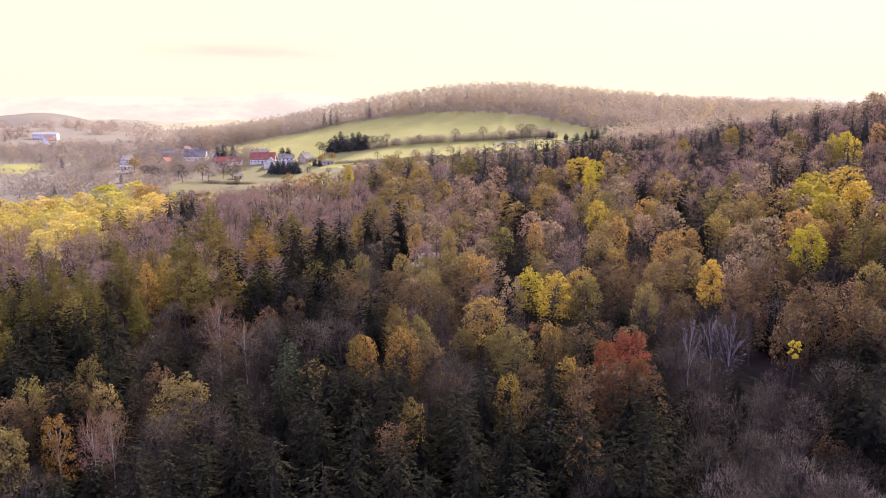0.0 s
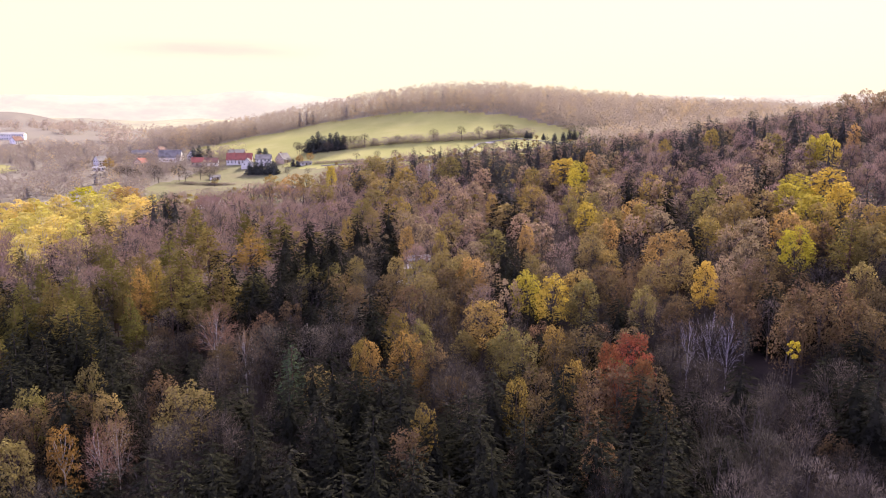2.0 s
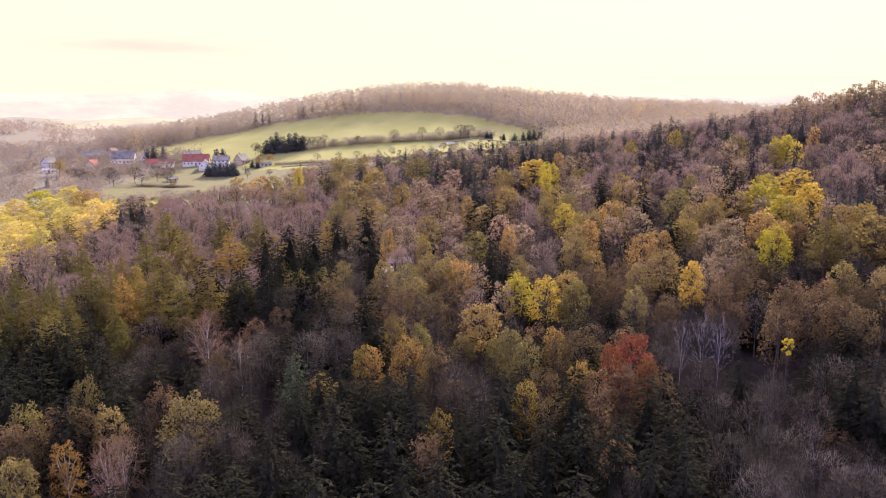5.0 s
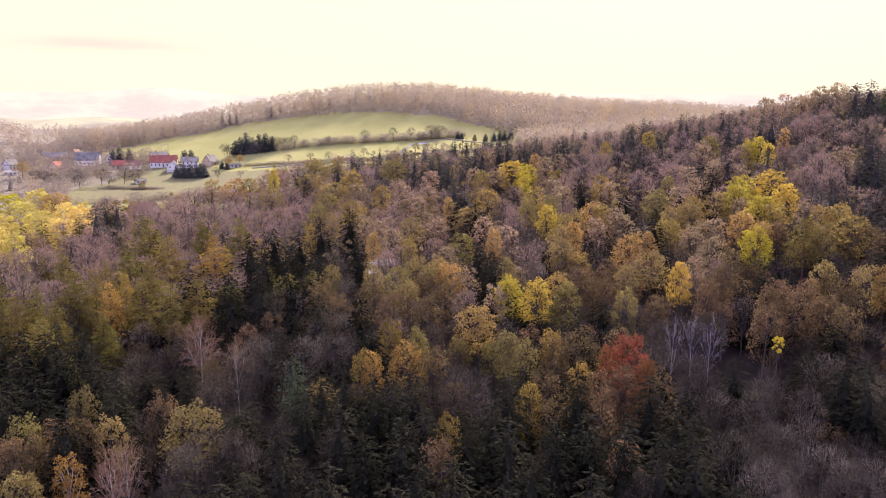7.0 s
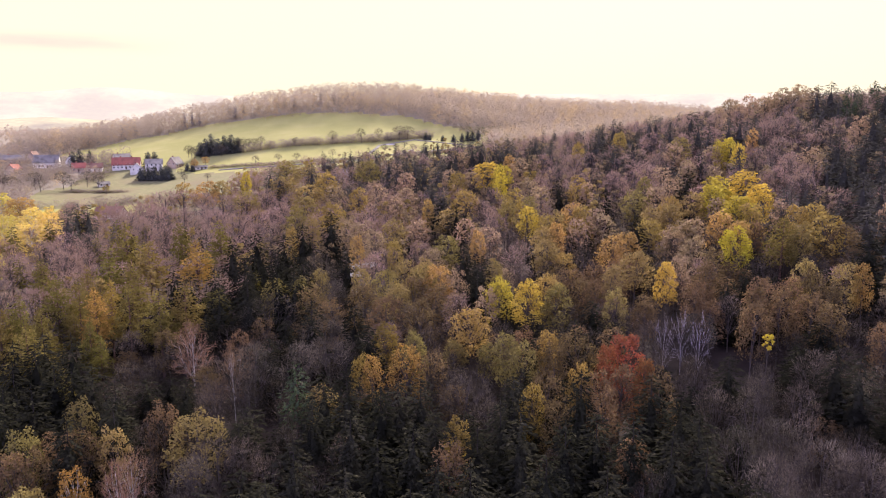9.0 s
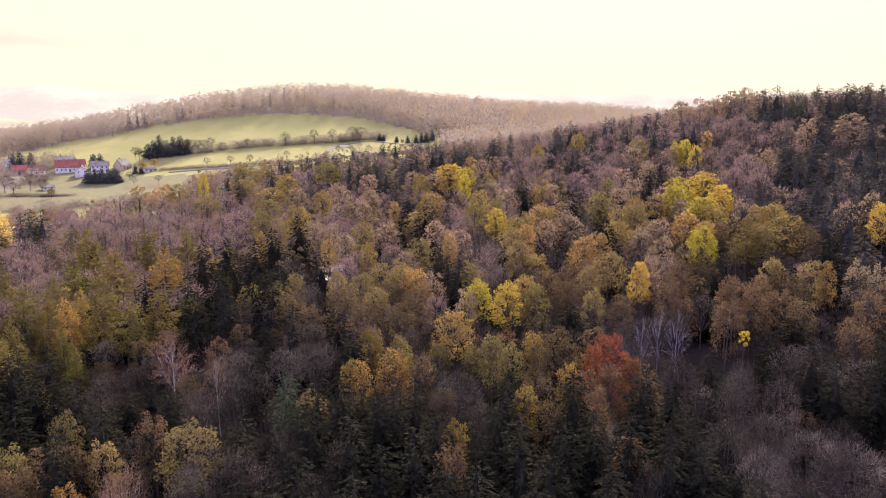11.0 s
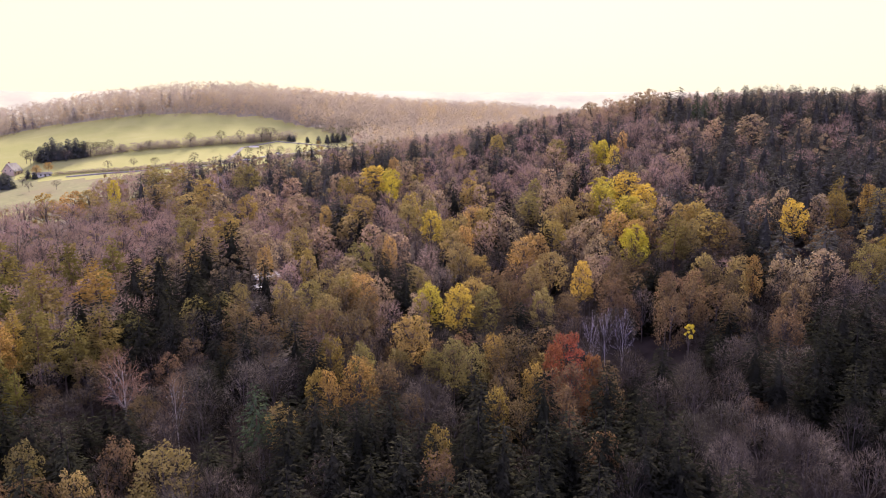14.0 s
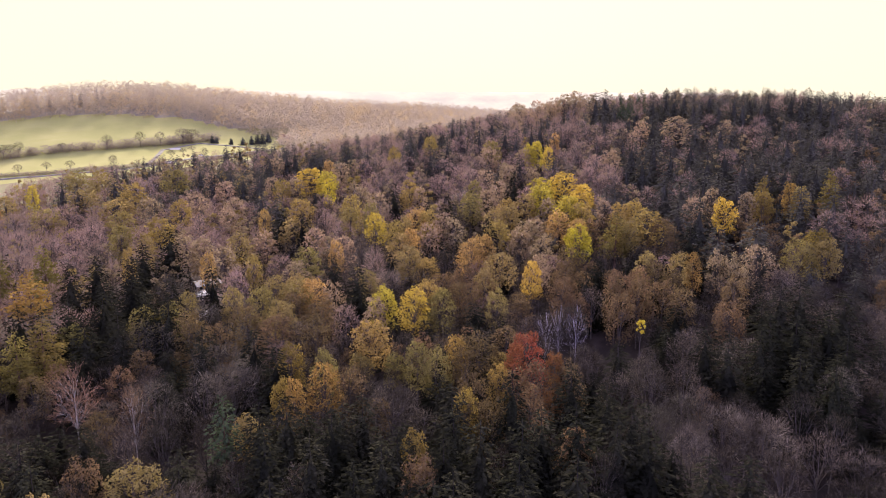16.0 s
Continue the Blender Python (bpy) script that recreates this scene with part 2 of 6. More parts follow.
def is_open(x, y):
    return inside(x, y, HILL_FIELD) or inside(x, y, VILLAGE_MEADOW) or inside(x, y, LEFT_MEADOW)


def grass_material():
    m, n, l = nodes_of("meadow_grass")
    fine = noise_node(n, l, 1.3, 6.0, 0.7, None, "World")
    wide = noise_node(n, l, 0.028, 3.0, 0.6, None, "World")
    rows = noise_node(n, l, 0.16, 3.0, 0.5, (0.25, 1.6, 1.0), "World")
    c = mixed(n, l, spread(n, l, fine.outputs[0], 0.3, 0.7), (0.27, 0.268, 0.095), (0.345, 0.335, 0.13))
    c = mixed(n, l, spread(n, l, wide.outputs[0], 0.4, 0.65), c, (0.375, 0.35, 0.145))
    c = mixed(n, l, spread(n, l, rows.outputs[0], 0.5, 0.8), c, (0.325, 0.32, 0.115))
    d = n.new("ShaderNodeBsdfPrincipled")
    d.inputs["Roughness"].default_value = 0.95
    d.inputs["Specular IOR Level"].default_value = 0.1
    l.new(c, d.inputs["Base Color"])
    l.new(d.outputs[0], n.new("ShaderNodeOutputMaterial").inputs[0])
    return m


GRASS = grass_material()
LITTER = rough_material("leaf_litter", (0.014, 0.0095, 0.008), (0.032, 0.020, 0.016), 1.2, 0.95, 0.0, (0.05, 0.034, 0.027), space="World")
# floor of the farther wood: litter lightened to stand in for haze
LITTER_HAZED = rough_material("leaf_litter_hazed", (0.07, 0.048, 0.038), (0.13, 0.092, 0.07), 0.9, 0.95, 0.0, (0.09, 0.065, 0.05), space="World")
PASTURE = rough_material("autumn_pasture", (0.14, 0.142, 0.06), (0.215, 0.20, 0.09), 0.35, 0.95, 0.0, (0.185, 0.155, 0.08), space="World")
# far ground, matched to the haze-paled trees so gaps between them stay light
FARLAND_HAZED = rough_material("far_woods_and_fields", (0.21, 0.178, 0.155), (0.26, 0.235, 0.165), 0.009, 0.95, 0.0, (0.19, 0.16, 0.14), space="World")


def coords(lo, hi, step, reach):
    near = list(np.arange(lo, hi + 0.1, step))
    out = [step * 1.22 ** k for k in range(1, 60)]
    a, b, s = [], [], 0.0
    for d in out:
        s += d
        if s > reach:
            break
        a.append(lo - s)
        b.append(hi + s)
    return np.array(a[::-1] + near + b)


def grid_mesh(name, xs, ys, fn, pick, mats):
    X, Y = np.meshgrid(xs, ys)
    Z = fn(X, Y)
    nx, ny = len(xs), len(ys)
    v = np.stack([X, Y, Z], -1).reshape(-1, 3)
    i = (np.arange(ny - 1)[:, None] * nx + np.arange(nx - 1)).ravel()
    f = np.stack([i, i + 1, i + 1 + nx, i + nx], -1)
    me = bpy.data.meshes.new(name)
    me.from_pydata(v.tolist(), [], f.tolist())
    for m in mats:
        me.materials.append(m)
    c = v[f].mean(1)
    me.polygons.foreach_set("material_index", np.array([pick(a, b) for a, b, _ in c], dtype=np.int32))
    me.polygons.foreach_set("use_smooth", np.ones(len(f), dtype=bool))
    me.update()
    return new(name, me)


def cover(a, b):
    """Which of the ground's covers lies at a place."""
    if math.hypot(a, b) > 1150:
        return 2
    if inside(a, b, VILLAGE_MEADOW):
        # the near end is sunlit: its light comes from the brighter grass colour
        return 1 if b < 458 else 4
    if inside(a, b, LEFT_MEADOW) or any(inside(a + u, b + v, HILL_FIELD) for u, v in ((0, 0), (9, 0), (-9, 0), (0, 11), (0, -9))):
        return 1
    if 415 < b < 625 and -170 < a < 150:
        return 4
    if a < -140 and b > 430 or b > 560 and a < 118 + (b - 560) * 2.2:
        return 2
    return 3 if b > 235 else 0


ground = grid_mesh("ground", coords(-330, 460, 7.0, 4300), coords(-30, 860, 7.0, 4000), ground_height, cover, [LITTER, GRASS, FARLAND_HAZED, LITTER_HAZED, PASTURE])
tagged(ground, "rolling ground of brown leaf litter and green meadow", "ground", kind="structure")


# ---- tree shapes ----
class Shape:
    """Gathers vertices and faces of one part."""

    def __init__(self):
        self.v, self.f = [], []

    def tube(self, pts, radii, sides=4):
        base = len(self.v)
        for k, (p, r) in enumerate(zip(pts, radii)):
            d = (pts[min(k + 1, len(pts) - 1)] - pts[max(k - 1, 0)])
            d = d.normalized() if d.length > 1e-6 else Vector((0, 0, 1))
            u = d.orthogonal().normalized()
            w = d.cross(u)
            for s in range(sides):
                a = 2 * math.pi * s / sides
                self.v.append(tuple(p + (u * math.cos(a) + w * math.sin(a)) * r))
        for k in range(len(pts) - 1):
            for s in range(sides):
                a, b = base + k * sides + s, base + k * sides + (s + 1) % sides
                self.f.append((a, b, b + sides, a + sides))

    def spike(self, a, b, width, rng):
        side = (b - a).cross(Vector((rng.uniform(-1, 1), rng.uniform(-1, 1), rng.uniform(-1, 1))))
        side = side.normalized() * width if side.length > 1e-6 else Vector((width, 0, 0))
        i = len(self.v)
        self.v += [tuple(a - side), tuple(a + side), tuple(b)]
        self.f.append((i, i + 1, i + 2))

    def leaf(self, c, u, w):
        """A three-cornered spray of leaves."""
        i = len(self.v)
        self.v += [tuple(c - u * 0.7 - w * 0.8), tuple(c - u * 0.5 + w * 0.9), tuple(c + u * 1.3)]
        self.f.append((i, i + 1, i + 2))

    def mesh(self, name, mat):
        me = bpy.data.meshes.new(name)
        me.from_pydata(self.v, [], self.f)
        me.materials.append(mat)
        me.update()
        return me


def unit(rng):
    while True:
        v = Vector((rng.uniform(-1, 1), rng.uniform(-1, 1), rng.uniform(-1, 1)))
        if 0.05 < v.length < 1:
            return v.normalized()


def bent(rng, a, b, sag, n=3):
    off = unit(rng) * (b - a).length * sag
    return [a.lerp(b, k / n) + off * math.sin(math.pi * k / n) for k in range(n + 1)]


def dome(k, n, rng):
    """Directions spread over the upper part of a ball."""
    z = 1 - 1.25 * (k + 0.5) / n
    a = k * 2.39996 + rng.uniform(-0.25, 0.25)
    r = math.sqrt(max(0, 1 - z * z))
    return Vector((r * math.cos(a), r * math.sin(a), z))


DETAIL = [1.0]        # how finely the trees now being shaped are drawn


def broadleaf(rng, h=20.0, wide=4.6, low=0.47, leaves=2300, size=0.27, lobes=34, limbs=14):
    """Trunk with limbs; a domed crown of leaf sprays gathered in uneven lobes. Returns both shapes."""
    leaves, size = int(leaves * DETAIL[0]), size / DETAIL[0] ** 0.5
    t, c = Shape(), Shape()
    lean = Vector((rng.uniform(-0.5, 0.5), rng.uniform(-0.5, 0.5), 0))
    spine = [Vector((0, 0, -0.5)), Vector((0, 0, h * 0.25)) + lean * 0.3, Vector((0, 0, h * 0.55)) + lean, Vector((0, 0, h * 0.9)) + lean * 1.4]
    t.tube(spine, [0.014 * h, 0.011 * h, 0.007 * h, 0.001 * h], 5)
    balls = []
    for k in range(lobes):
        f = 1 - (k + 0.5 + rng.uniform(-0.4, 0.4)) / lobes
        a = k * 2.39996 + rng.uniform(-0.4, 0.4)
        span = wide * math.sqrt(max(0.0, 1 - ((f - 0.36) / 0.72) ** 2))
        r = wide * rng.uniform(0.24, 0.38) * (0.85 + 0.25 * (1 - f))
        d = max(0.0, span - r * 0.7) * rng.uniform(0.8, 1.06)
        z = h * (low + (1 - low) * f) - r * 0.55 + rng.uniform(-0.5, 0.5)
        balls.append((Vector((d * math.cos(a), d * math.sin(a), z)) + lean * f, r))
    for p, r in balls[:limbs]:
        s = spine[1].lerp(spine[3], max(0.02, min(0.85, (p.z / h - 0.4) * 1.1)))
        t.tube(bent(rng, s, p, 0.08), [0.005 * h, 0.0036 * h, 0.0022 * h, 0.0008 * h], 3)
        for _ in range(4):
            t.spike(p, p + unit(rng) * r * 1.1, 0.03, rng)
    weights = [r * r * (0.25 + 1.1 * p.z / h) for p, r in balls]
    for _ in range(leaves):
        p, r = rng.choices(balls, weights)[0]
        d = unit(rng)
        if d.z < -0.2 and rng.random() < 0.6:
            d.z = -d.z
        q = p + d * r * (1 - rng.random() ** 2.2 * 0.65) * rng.uniform(0.88, 1.2)
        n = (d + unit(rng) * 0.9).normalized()
        u = n.orthogonal().normalized()
        g = 6.28 * rng.random()
        u = (u * math.cos(g) + n.cross(u) * math.sin(g)).normalized()
        s = size * rng.uniform(0.5, 1.3)
        c.leaf(q, u * s, n.cross(u).normalized() * s * rng.uniform(0.6, 1.0))
    return t, c


def bare_tree(rng, h=19.0, wide=5.2, low=0.3, limbs=20, forks=5, twigs=5, thick=1.0, subs=3, fine=1.0, slim=1.0, wild=1.0, root=0.5):
    """Leafless broadleaf: trunk and limbs in one shape, the fine twigs in the other."""
    forks, fine = max(3, round(forks * DETAIL[0])), fine / DETAIL[0] ** 0.6
    t, c = Shape(), Shape()
    lean = Vector((rng.uniform(-0.6, 0.6), rng.uniform(-0.6, 0.6), 0))
    spine = [Vector((0, 0, -0.5)), Vector((0, 0, h * 0.3)) + lean * 0.4, Vector((0, 0, h * 0.6)) + lean, Vector((0, 0, h * 0.93)) + lean * 1.5]
    t.tube(spine, [0.014 * h * thick, 0.011 * h * thick, 0.006 * h * thick, 0.001 * h], 5)
    mid, tall = h * (0.52 + 0.3 * low), h * (0.46 - 0.3 * low)
    for k in range(limbs):
        d = dome(k, limbs, rng)
        e = Vector((d.x * wide, d.y * wide, mid + d.z * tall)) * rng.uniform(0.88, 1.03) + lean
        s = Vector((0, 0, max(h * low * 0.8, e.z - tall * rng.uniform(0.75, 1.15) - wide * 0.25 * (1 - d.z)))) + lean * 0.6
        s.z = min(s.z, h * 0.8)
        limb = bent(rng, s, e, 0.1)
        size = (e - s).length
        t.tube(limb, [0.0048 * h * slim, 0.0036 * h * slim, 0.002 * h * slim, 0.0006 * h], 3)
        out = (e - Vector((0, 0, mid - tall * root))).normalized()
        for j in range(forks):
            g = 0.22 + 0.78 * (j + rng.random()) / forks
            p = limb[min(2, int(g * 3))].lerp(limb[min(3, int(g * 3) + 1)], min(1, g * 3 - min(2, int(g * 3))))
            way = (out * 1.2 + unit(rng) * 0.6 * wild + Vector((0, 0, 0.5 * root))).normalized()
            q = p + way * size * rng.uniform(0.22, 0.42)
            t.spike(p, q, 0.075 * slim, rng)
            for _ in range(twigs):
                r = p.lerp(q, rng.uniform(0.2, 1.0))
                w2 = (way + unit(rng) * 0.45 * wild + out * 0.5).normalized()
                z = r + w2 * rng.uniform(1.1, 2.6)
                c.spike(r, z, 0.05 * fine, rng)
                for _ in range(subs):
                    b0 = r.lerp(z, rng.uniform(0.2, 0.95))
                    c.spike(b0, b0 + (w2 + unit(rng) * 0.6).normalized() * rng.uniform(0.7, 1.5), 0.042 * fine, rng)
    return t, c


def domed_bare(rng, h=18.0, wide=5.4, twigs=1500, low=0.3):
    """Leafless tree with a rounded, lobed crown: limbs fan out from the trunk to a shell of fine twigs that point outwards."""
    twigs, fine = int(twigs * DETAIL[0]), 0.042 / DETAIL[0] ** 0.6
    t, c = Shape(), Shape()
    lean = Vector((rng.uniform(-0.5, 0.5), rng.uniform(-0.5, 0.5), 0))
    fork = Vector((0, 0, h * low)) + lean * 0.5
    t.tube([Vector((0, 0, -0.5)), fork, Vector((0, 0, h * 0.8)) + lean], [0.014 * h, 0.011 * h, 0.002 * h], 5)
    mid, tall = h * 0.56, h * 0.42
    lobes = []
    for k in range(16):
        d = dome(k, 16, rng)
        e = Vector((d.x * wide * 0.72, d.y * wide * 0.72, mid + d.z * tall * 0.72)) + lean
        lobes.append((e, wide * rng.uniform(0.34, 0.46)))
        limb = bent(rng, fork.lerp(Vector((0, 0, h * 0.6)) + lean, rng.uniform(0, 0.6) * max(0, d.z)), e, 0.1)
        t.tube(limb, [0.005 * h, 0.0036 * h, 0.0022 * h, 0.001 * h], 3)
        for _ in range(7):
            q = e + (unit(rng) + d * 0.7).normalized() * lobes[-1][1] * rng.uniform(0.7, 1.0)
            t.spike(limb[rng.choice((1, 2))].lerp(e, rng.uniform(0.3, 1)), q, 0.06, rng)
    for k in range(twigs):
        e, r = lobes[k % 16]
        d = (unit(rng) + (e - Vector((0, 0, mid * 0.9))).normalized() * 0.75).normalized()
        p = e + d * r * rng.uniform(0.35, 1.0)
        way = (d + unit(rng) * 0.4 + Vector((0, 0, 0.25))).normalized()
        c.spike(p, p + way * rng.uniform(0.7, 1.6), fine * rng.uniform(0.7, 1.3), rng)
    return t, c


def larch_tree(rng, h=24.0, wide=4.2, low=0.36, sprays=2500, size=0.27):
    """Larch: straight bare stem, and a soft uneven cone of short needle tufts on level boughs."""
    sprays, size = int(sprays * DETAIL[0]), size / DETAIL[0] ** 0.5
    t, c = Shape(), Shape()
    t.tube([Vector((0, 0, -0.5)), Vector((0, 0, h * 0.5)), Vector((0, 0, h * 0.97))], [0.011 * h, 0.007 * h, 0.0008 * h], 5)
    boughs = []
    for k in range(64):
        f = ((k + rng.random()) / 64) ** 1.15
        a = k * 2.39996 + rng.uniform(-0.7, 0.7)
        r = wide * (1 - f) ** 0.8 * min(1.0, 0.62 + 2.2 * f) * rng.uniform(0.7, 1.15) + 0.25
        z = h * (low + (0.97 - low) * f)
        e = Vector((r * math.cos(a), r * math.sin(a), z + rng.uniform(-0.6, 0.5)))
        boughs.append((Vector((0, 0, z)), e, r))
        if r > 1.2:
            t.spike(Vector((0, 0, z)), e, 0.05, rng)
    weights = [b[2] ** 1.4 for b in boughs]
    for _ in range(sprays):
        a, e, r = rng.choices(boughs, weights)[0]
        q = a.lerp(e, 1 - 0.75 * rng.random() ** 1.5) + unit(rng) * rng.uniform(0.2, 1.0)
        n = (unit(rng) + Vector((0, 0, 0.4))).normalized()
        u = n.orthogonal().normalized()
        g = 6.28 * rng.random()
        u = (u * math.cos(g) + n.cross(u) * math.sin(g)).normalized()
        z = size * rng.uniform(0.6, 1.3)
        c.leaf(q, u * z, n.cross(u).normalized() * z * 0.7)
    return t, c


def conifer(rng, h=24.0, wide=3.6, low=0.1, boughs=190, droop=0.35, fine=9, size=0.4, full=0.5, core=0.0, loose=0.5):
    """Spruce or larch: straight stem, boughs set round it in a spiral, each made of a row of needle sprays."""
    thin = max(0.85, DETAIL[0])
    fine, size = round(fine * thin), size / thin ** 0.5
    t, c = Shape(), Shape()
    t.tube([Vector((0, 0, -0.5)), Vector((0, 0, h * 0.5)), Vector((0, 0, h * 0.98))], [0.011 * h, 0.007 * h, 0.0008 * h], 5)
    turn = rng.uniform(0, 6.28)
    for k in range(boughs):
        f = 1 - (1 - 0.995 * (k + rng.random()) / boughs) ** 0.78
        a = k * 2.39996 + rng.uniform(-0.6, 0.6)
        r = (wide * (1 - f) ** full * rng.uniform(0.66, 1.12) + 0.15) * min(1.0, 0.6 + 4 * f) * (1 + 0.12 * math.sin(2 * a + turn) + 0.1 * math.sin(3 * a + 9 * f))
        out = Vector((math.cos(a), math.sin(a), 0))
        side = Vector((-math.sin(a), math.cos(a), 0))
        s = Vector((0, 0, h * (low + (0.985 - low) * f)))
        e = s + out * r + Vector((0, 0, -r * droop * rng.uniform(0.5, 1.3)))
        for _ in range(fine):
            g = 1.03 - rng.random() ** 1.3 * 0.8
            p = s.lerp(e, g) + side * rng.uniform(-0.2, 0.2) * r * (1.2 - g) + Vector((0, 0, rng.uniform(-0.12, 0.12) * r))
            n = (Vector((0, 0, 1)) + out * 0.5 + unit(rng) * loose).normalized()
            u = (out + side * rng.uniform(-0.9, 0.9) - Vector((0, 0, rng.uniform(0, 0.7)))).normalized()
            w = n.cross(u).normalized()
            z = size * rng.uniform(0.6, 1.25) * (0.5 + 0.5 * (1 - f))
            c.leaf(p, u * z * 1.25, w * z * 0.8)
    c.spike(Vector((0, 0, h * 0.95)), Vector((0, 0, h * 1.0)), 0.12, rng)
    if core:
        rings = []
        for k in range(7):
            f = k / 7
            rings.append([len(c.v) + s for s in range(8)])
            for s in range(8):
                a = 6.283 * (s + 0.5 * (k % 2)) / 8
                r = core * wide * (1 - 0.85 * f) * rng.uniform(0.5, 1.3)
                c.v.append((r * math.cos(a), r * math.sin(a), h * (low + 0.02 + (0.74 - low) * f) + rng.uniform(-0.4, 0.4)))
        top = len(c.v)
        c.v.append((0, 0, h * 0.78))
        for k, ring in enumerate(rings):
            for s in range(8):
                if k == 6:
                    c.f.append((ring[s], ring[(s + 1) % 8], top))
                else:
                    c.f.append((ring[s], ring[(s + 1) % 8], rings[k + 1][(s + 1) % 8], rings[k + 1][s]))
    return t, c


DIAMETER = {}


def template(kind, label, trunk_name, shapes, bark, foliage, category="tree"):
    """One tree with its parts, far below the ground until it is copied."""
    t, c = shapes
    root = new(kind)
    a = new("trunk", t.mesh("trunk", bark))
    b = new("crown", c.mesh("crown", foliage))
    a.parent = b.parent = root
    tagged(root, label, category, group=kind.replace("_", " ") + "s of the " + trunk_name)
    DIAMETER[root.name] = 2.0 * float(np.percentile(np.hypot(*np.array(c.v)[:, :2].T), 96))
    return root


SPECIES = {}


def species(kind, label, variants, build, bark, foliage, height):
    for v in range(variants):
        rng = random.Random(kind + str(v))
        SPECIES.setdefault(kind, []).append(template(kind, label, "autumn wood", build(rng), bark, foliage))
    DETAIL[0] = 0.5
    for v in range(min(3, variants)):
        rng = random.Random(kind + "far" + str(v))
        SPECIES.setdefault(kind + "_far", []).append(template(kind, label, "autumn wood", build(rng), bark, foliage))
    DETAIL[0] = 1.0
    SPECIES[kind + "_height"] = height


species("spruce", "dark green spruce with drooping boughs in the wood", 5, lambda r: conifer(r, 24, r.uniform(4.6, 5.3), 0.05, 215, 0.45, 9, 0.46, 0.46, 0.5, 0.7), BARK_DARK, NEEDLE, 24)
species("grey_spruce", "spruce with drooping boughs, needles paled in colour for haze", 4, lambda r: conifer(r, 24, r.uniform(4.6, 5.3), 0.05, 180, 0.45, 9, 0.46, 0.5, 0.4, 0.8), BARK_DARK, NEEDLE_HAZED, 24)
species("tan_oak", "oak with thin brown autumn leaves, paled in colour for haze", 4, lambda r: broadleaf(r, 19, r.uniform(4.4, 5.2), 0.33, leaves=1500, size=0.31, lobes=32), BARK, LEAF_BROWN_HAZED, 19)
species("meadow_spruce", "spruce standing in a clump on the meadow, paled blue-grey for haze", 2, lambda r: conifer(r, 16, 5.2, 0.02, 150, 0.3, 8, 0.8, 0.36, 0.55, 0.9), BARK, NEEDLE_MEADOW_HAZED, 16)
species("pine", "grey-green pine with an open crown in the wood", 2, lambda r: conifer(r, 21, 3.6, 0.4, 100, 0.1, 10, 0.42, 0.4, 0.0, 0.9), BARK_RED, NEEDLE_GREEN, 21)
species("larch", "yellow-green larch with a reddish trunk in the wood", 4, lambda r: larch_tree(r, 24, r.uniform(4.0, 4.6)), BARK_RED, LARCH, 24)
species("golden_larch", "golden autumn larch with a reddish trunk", 2, lambda r: larch_tree(r, 24, 4.4), BARK_RED, LARCH_GOLD, 24)
species("bare_tree", "leafless grey-brown broadleaf tree in the wood", 5, lambda r: domed_bare(r, 19, r.uniform(5.2, 6.0)), BARK, TWIG_GREY, 19)
species("lime_tree", "leafless lime tree with a broad grey-tan dome of twigs", 4, lambda r: domed_bare(r, 19, r.uniform(6.0, 6.8), 1900, 0.28), BARK, TWIG_TAN, 19)
species("beech", "leafless purple-brown beech tree in the wood", 3, lambda r: domed_bare(r, 20, r.uniform(4.4, 5.2), 1250, 0.36), BARK, TWIG_PURPLE, 20)
species("birch", "birch with white trunk and sparse rust-coloured twigs", 3, lambda r: bare_tree(r, 22, 5.0, 0.40, 24, 6, 5, 0.9, 3, 0.7, 0.4, 2.0, 0.2), BARK_BIRCH, TWIG_ROSE, 22)
species("aspen", "bare pale grey aspen with upright branches", 2, lambda r: bare_tree(r, 16, 3.6, 0.2, 14, 4, 3, 0.45, 2, 0.4, 0.32, 1.0, 0.3), BARK_PALE, TWIG_PALE, 16)
species("yellow_tree", "broadleaf tree with bright yellow autumn leaves", 4, lambda r: broadleaf(r, 20, r.uniform(4.0, 4.8)), BARK, LEAF_YELLOW, 20)
species("lemon_tree", "broadleaf tree with lemon yellow autumn leaves", 2, lambda r: broadleaf(r, 20, 4.4, leaves=2300), BARK, LEAF_LEMON, 20)
species("gold_tree", "broadleaf tree with golden brown autumn leaves", 5, lambda r: broadleaf(r, 20, r.uniform(4.2, 5.0)), BARK, LEAF_GOLD, 20)
species("orange_tree", "birch with orange-brown autumn leaves", 1, lambda r: broadleaf(r, 20, 4.4, 0.3, leaves=2000), BARK_BIRCH, LEAF_ORANGE, 20)
species("amber_tree", "broadleaf tree with gold and olive leaves, darkened in colour for shade", 3, lambda r: broadleaf(r, 20, r.uniform(4.2, 5.0)), BARK, LEAF_GOLD_SHADED, 20)
species("olive_tree", "broadleaf tree with olive yellow autumn leaves", 4, lambda r: broadleaf(r, 20, r.uniform(4.2, 5.0)), BARK, LEAF_OLIVE, 20)
species("oak", "oak with thin brown autumn leaves", 5, lambda r: broadleaf(r, 19, r.uniform(4.4, 5.2), 0.33, leaves=2000, size=0.26, lobes=34), BARK, LEAF_BROWN, 19)
species("red_tree", "broadleaf tree with rust red autumn leaves", 1, lambda r: broadleaf(r, 20, 4.8, 0.25, leaves=3200, lobes=30, size=0.26), BARK, LEAF_RED, 20)
species("green_tree", "broadleaf tree with fading green leaves", 2, lambda r: broadleaf(r, 18, 3.8), BARK, LEAF_GREEN, 18)
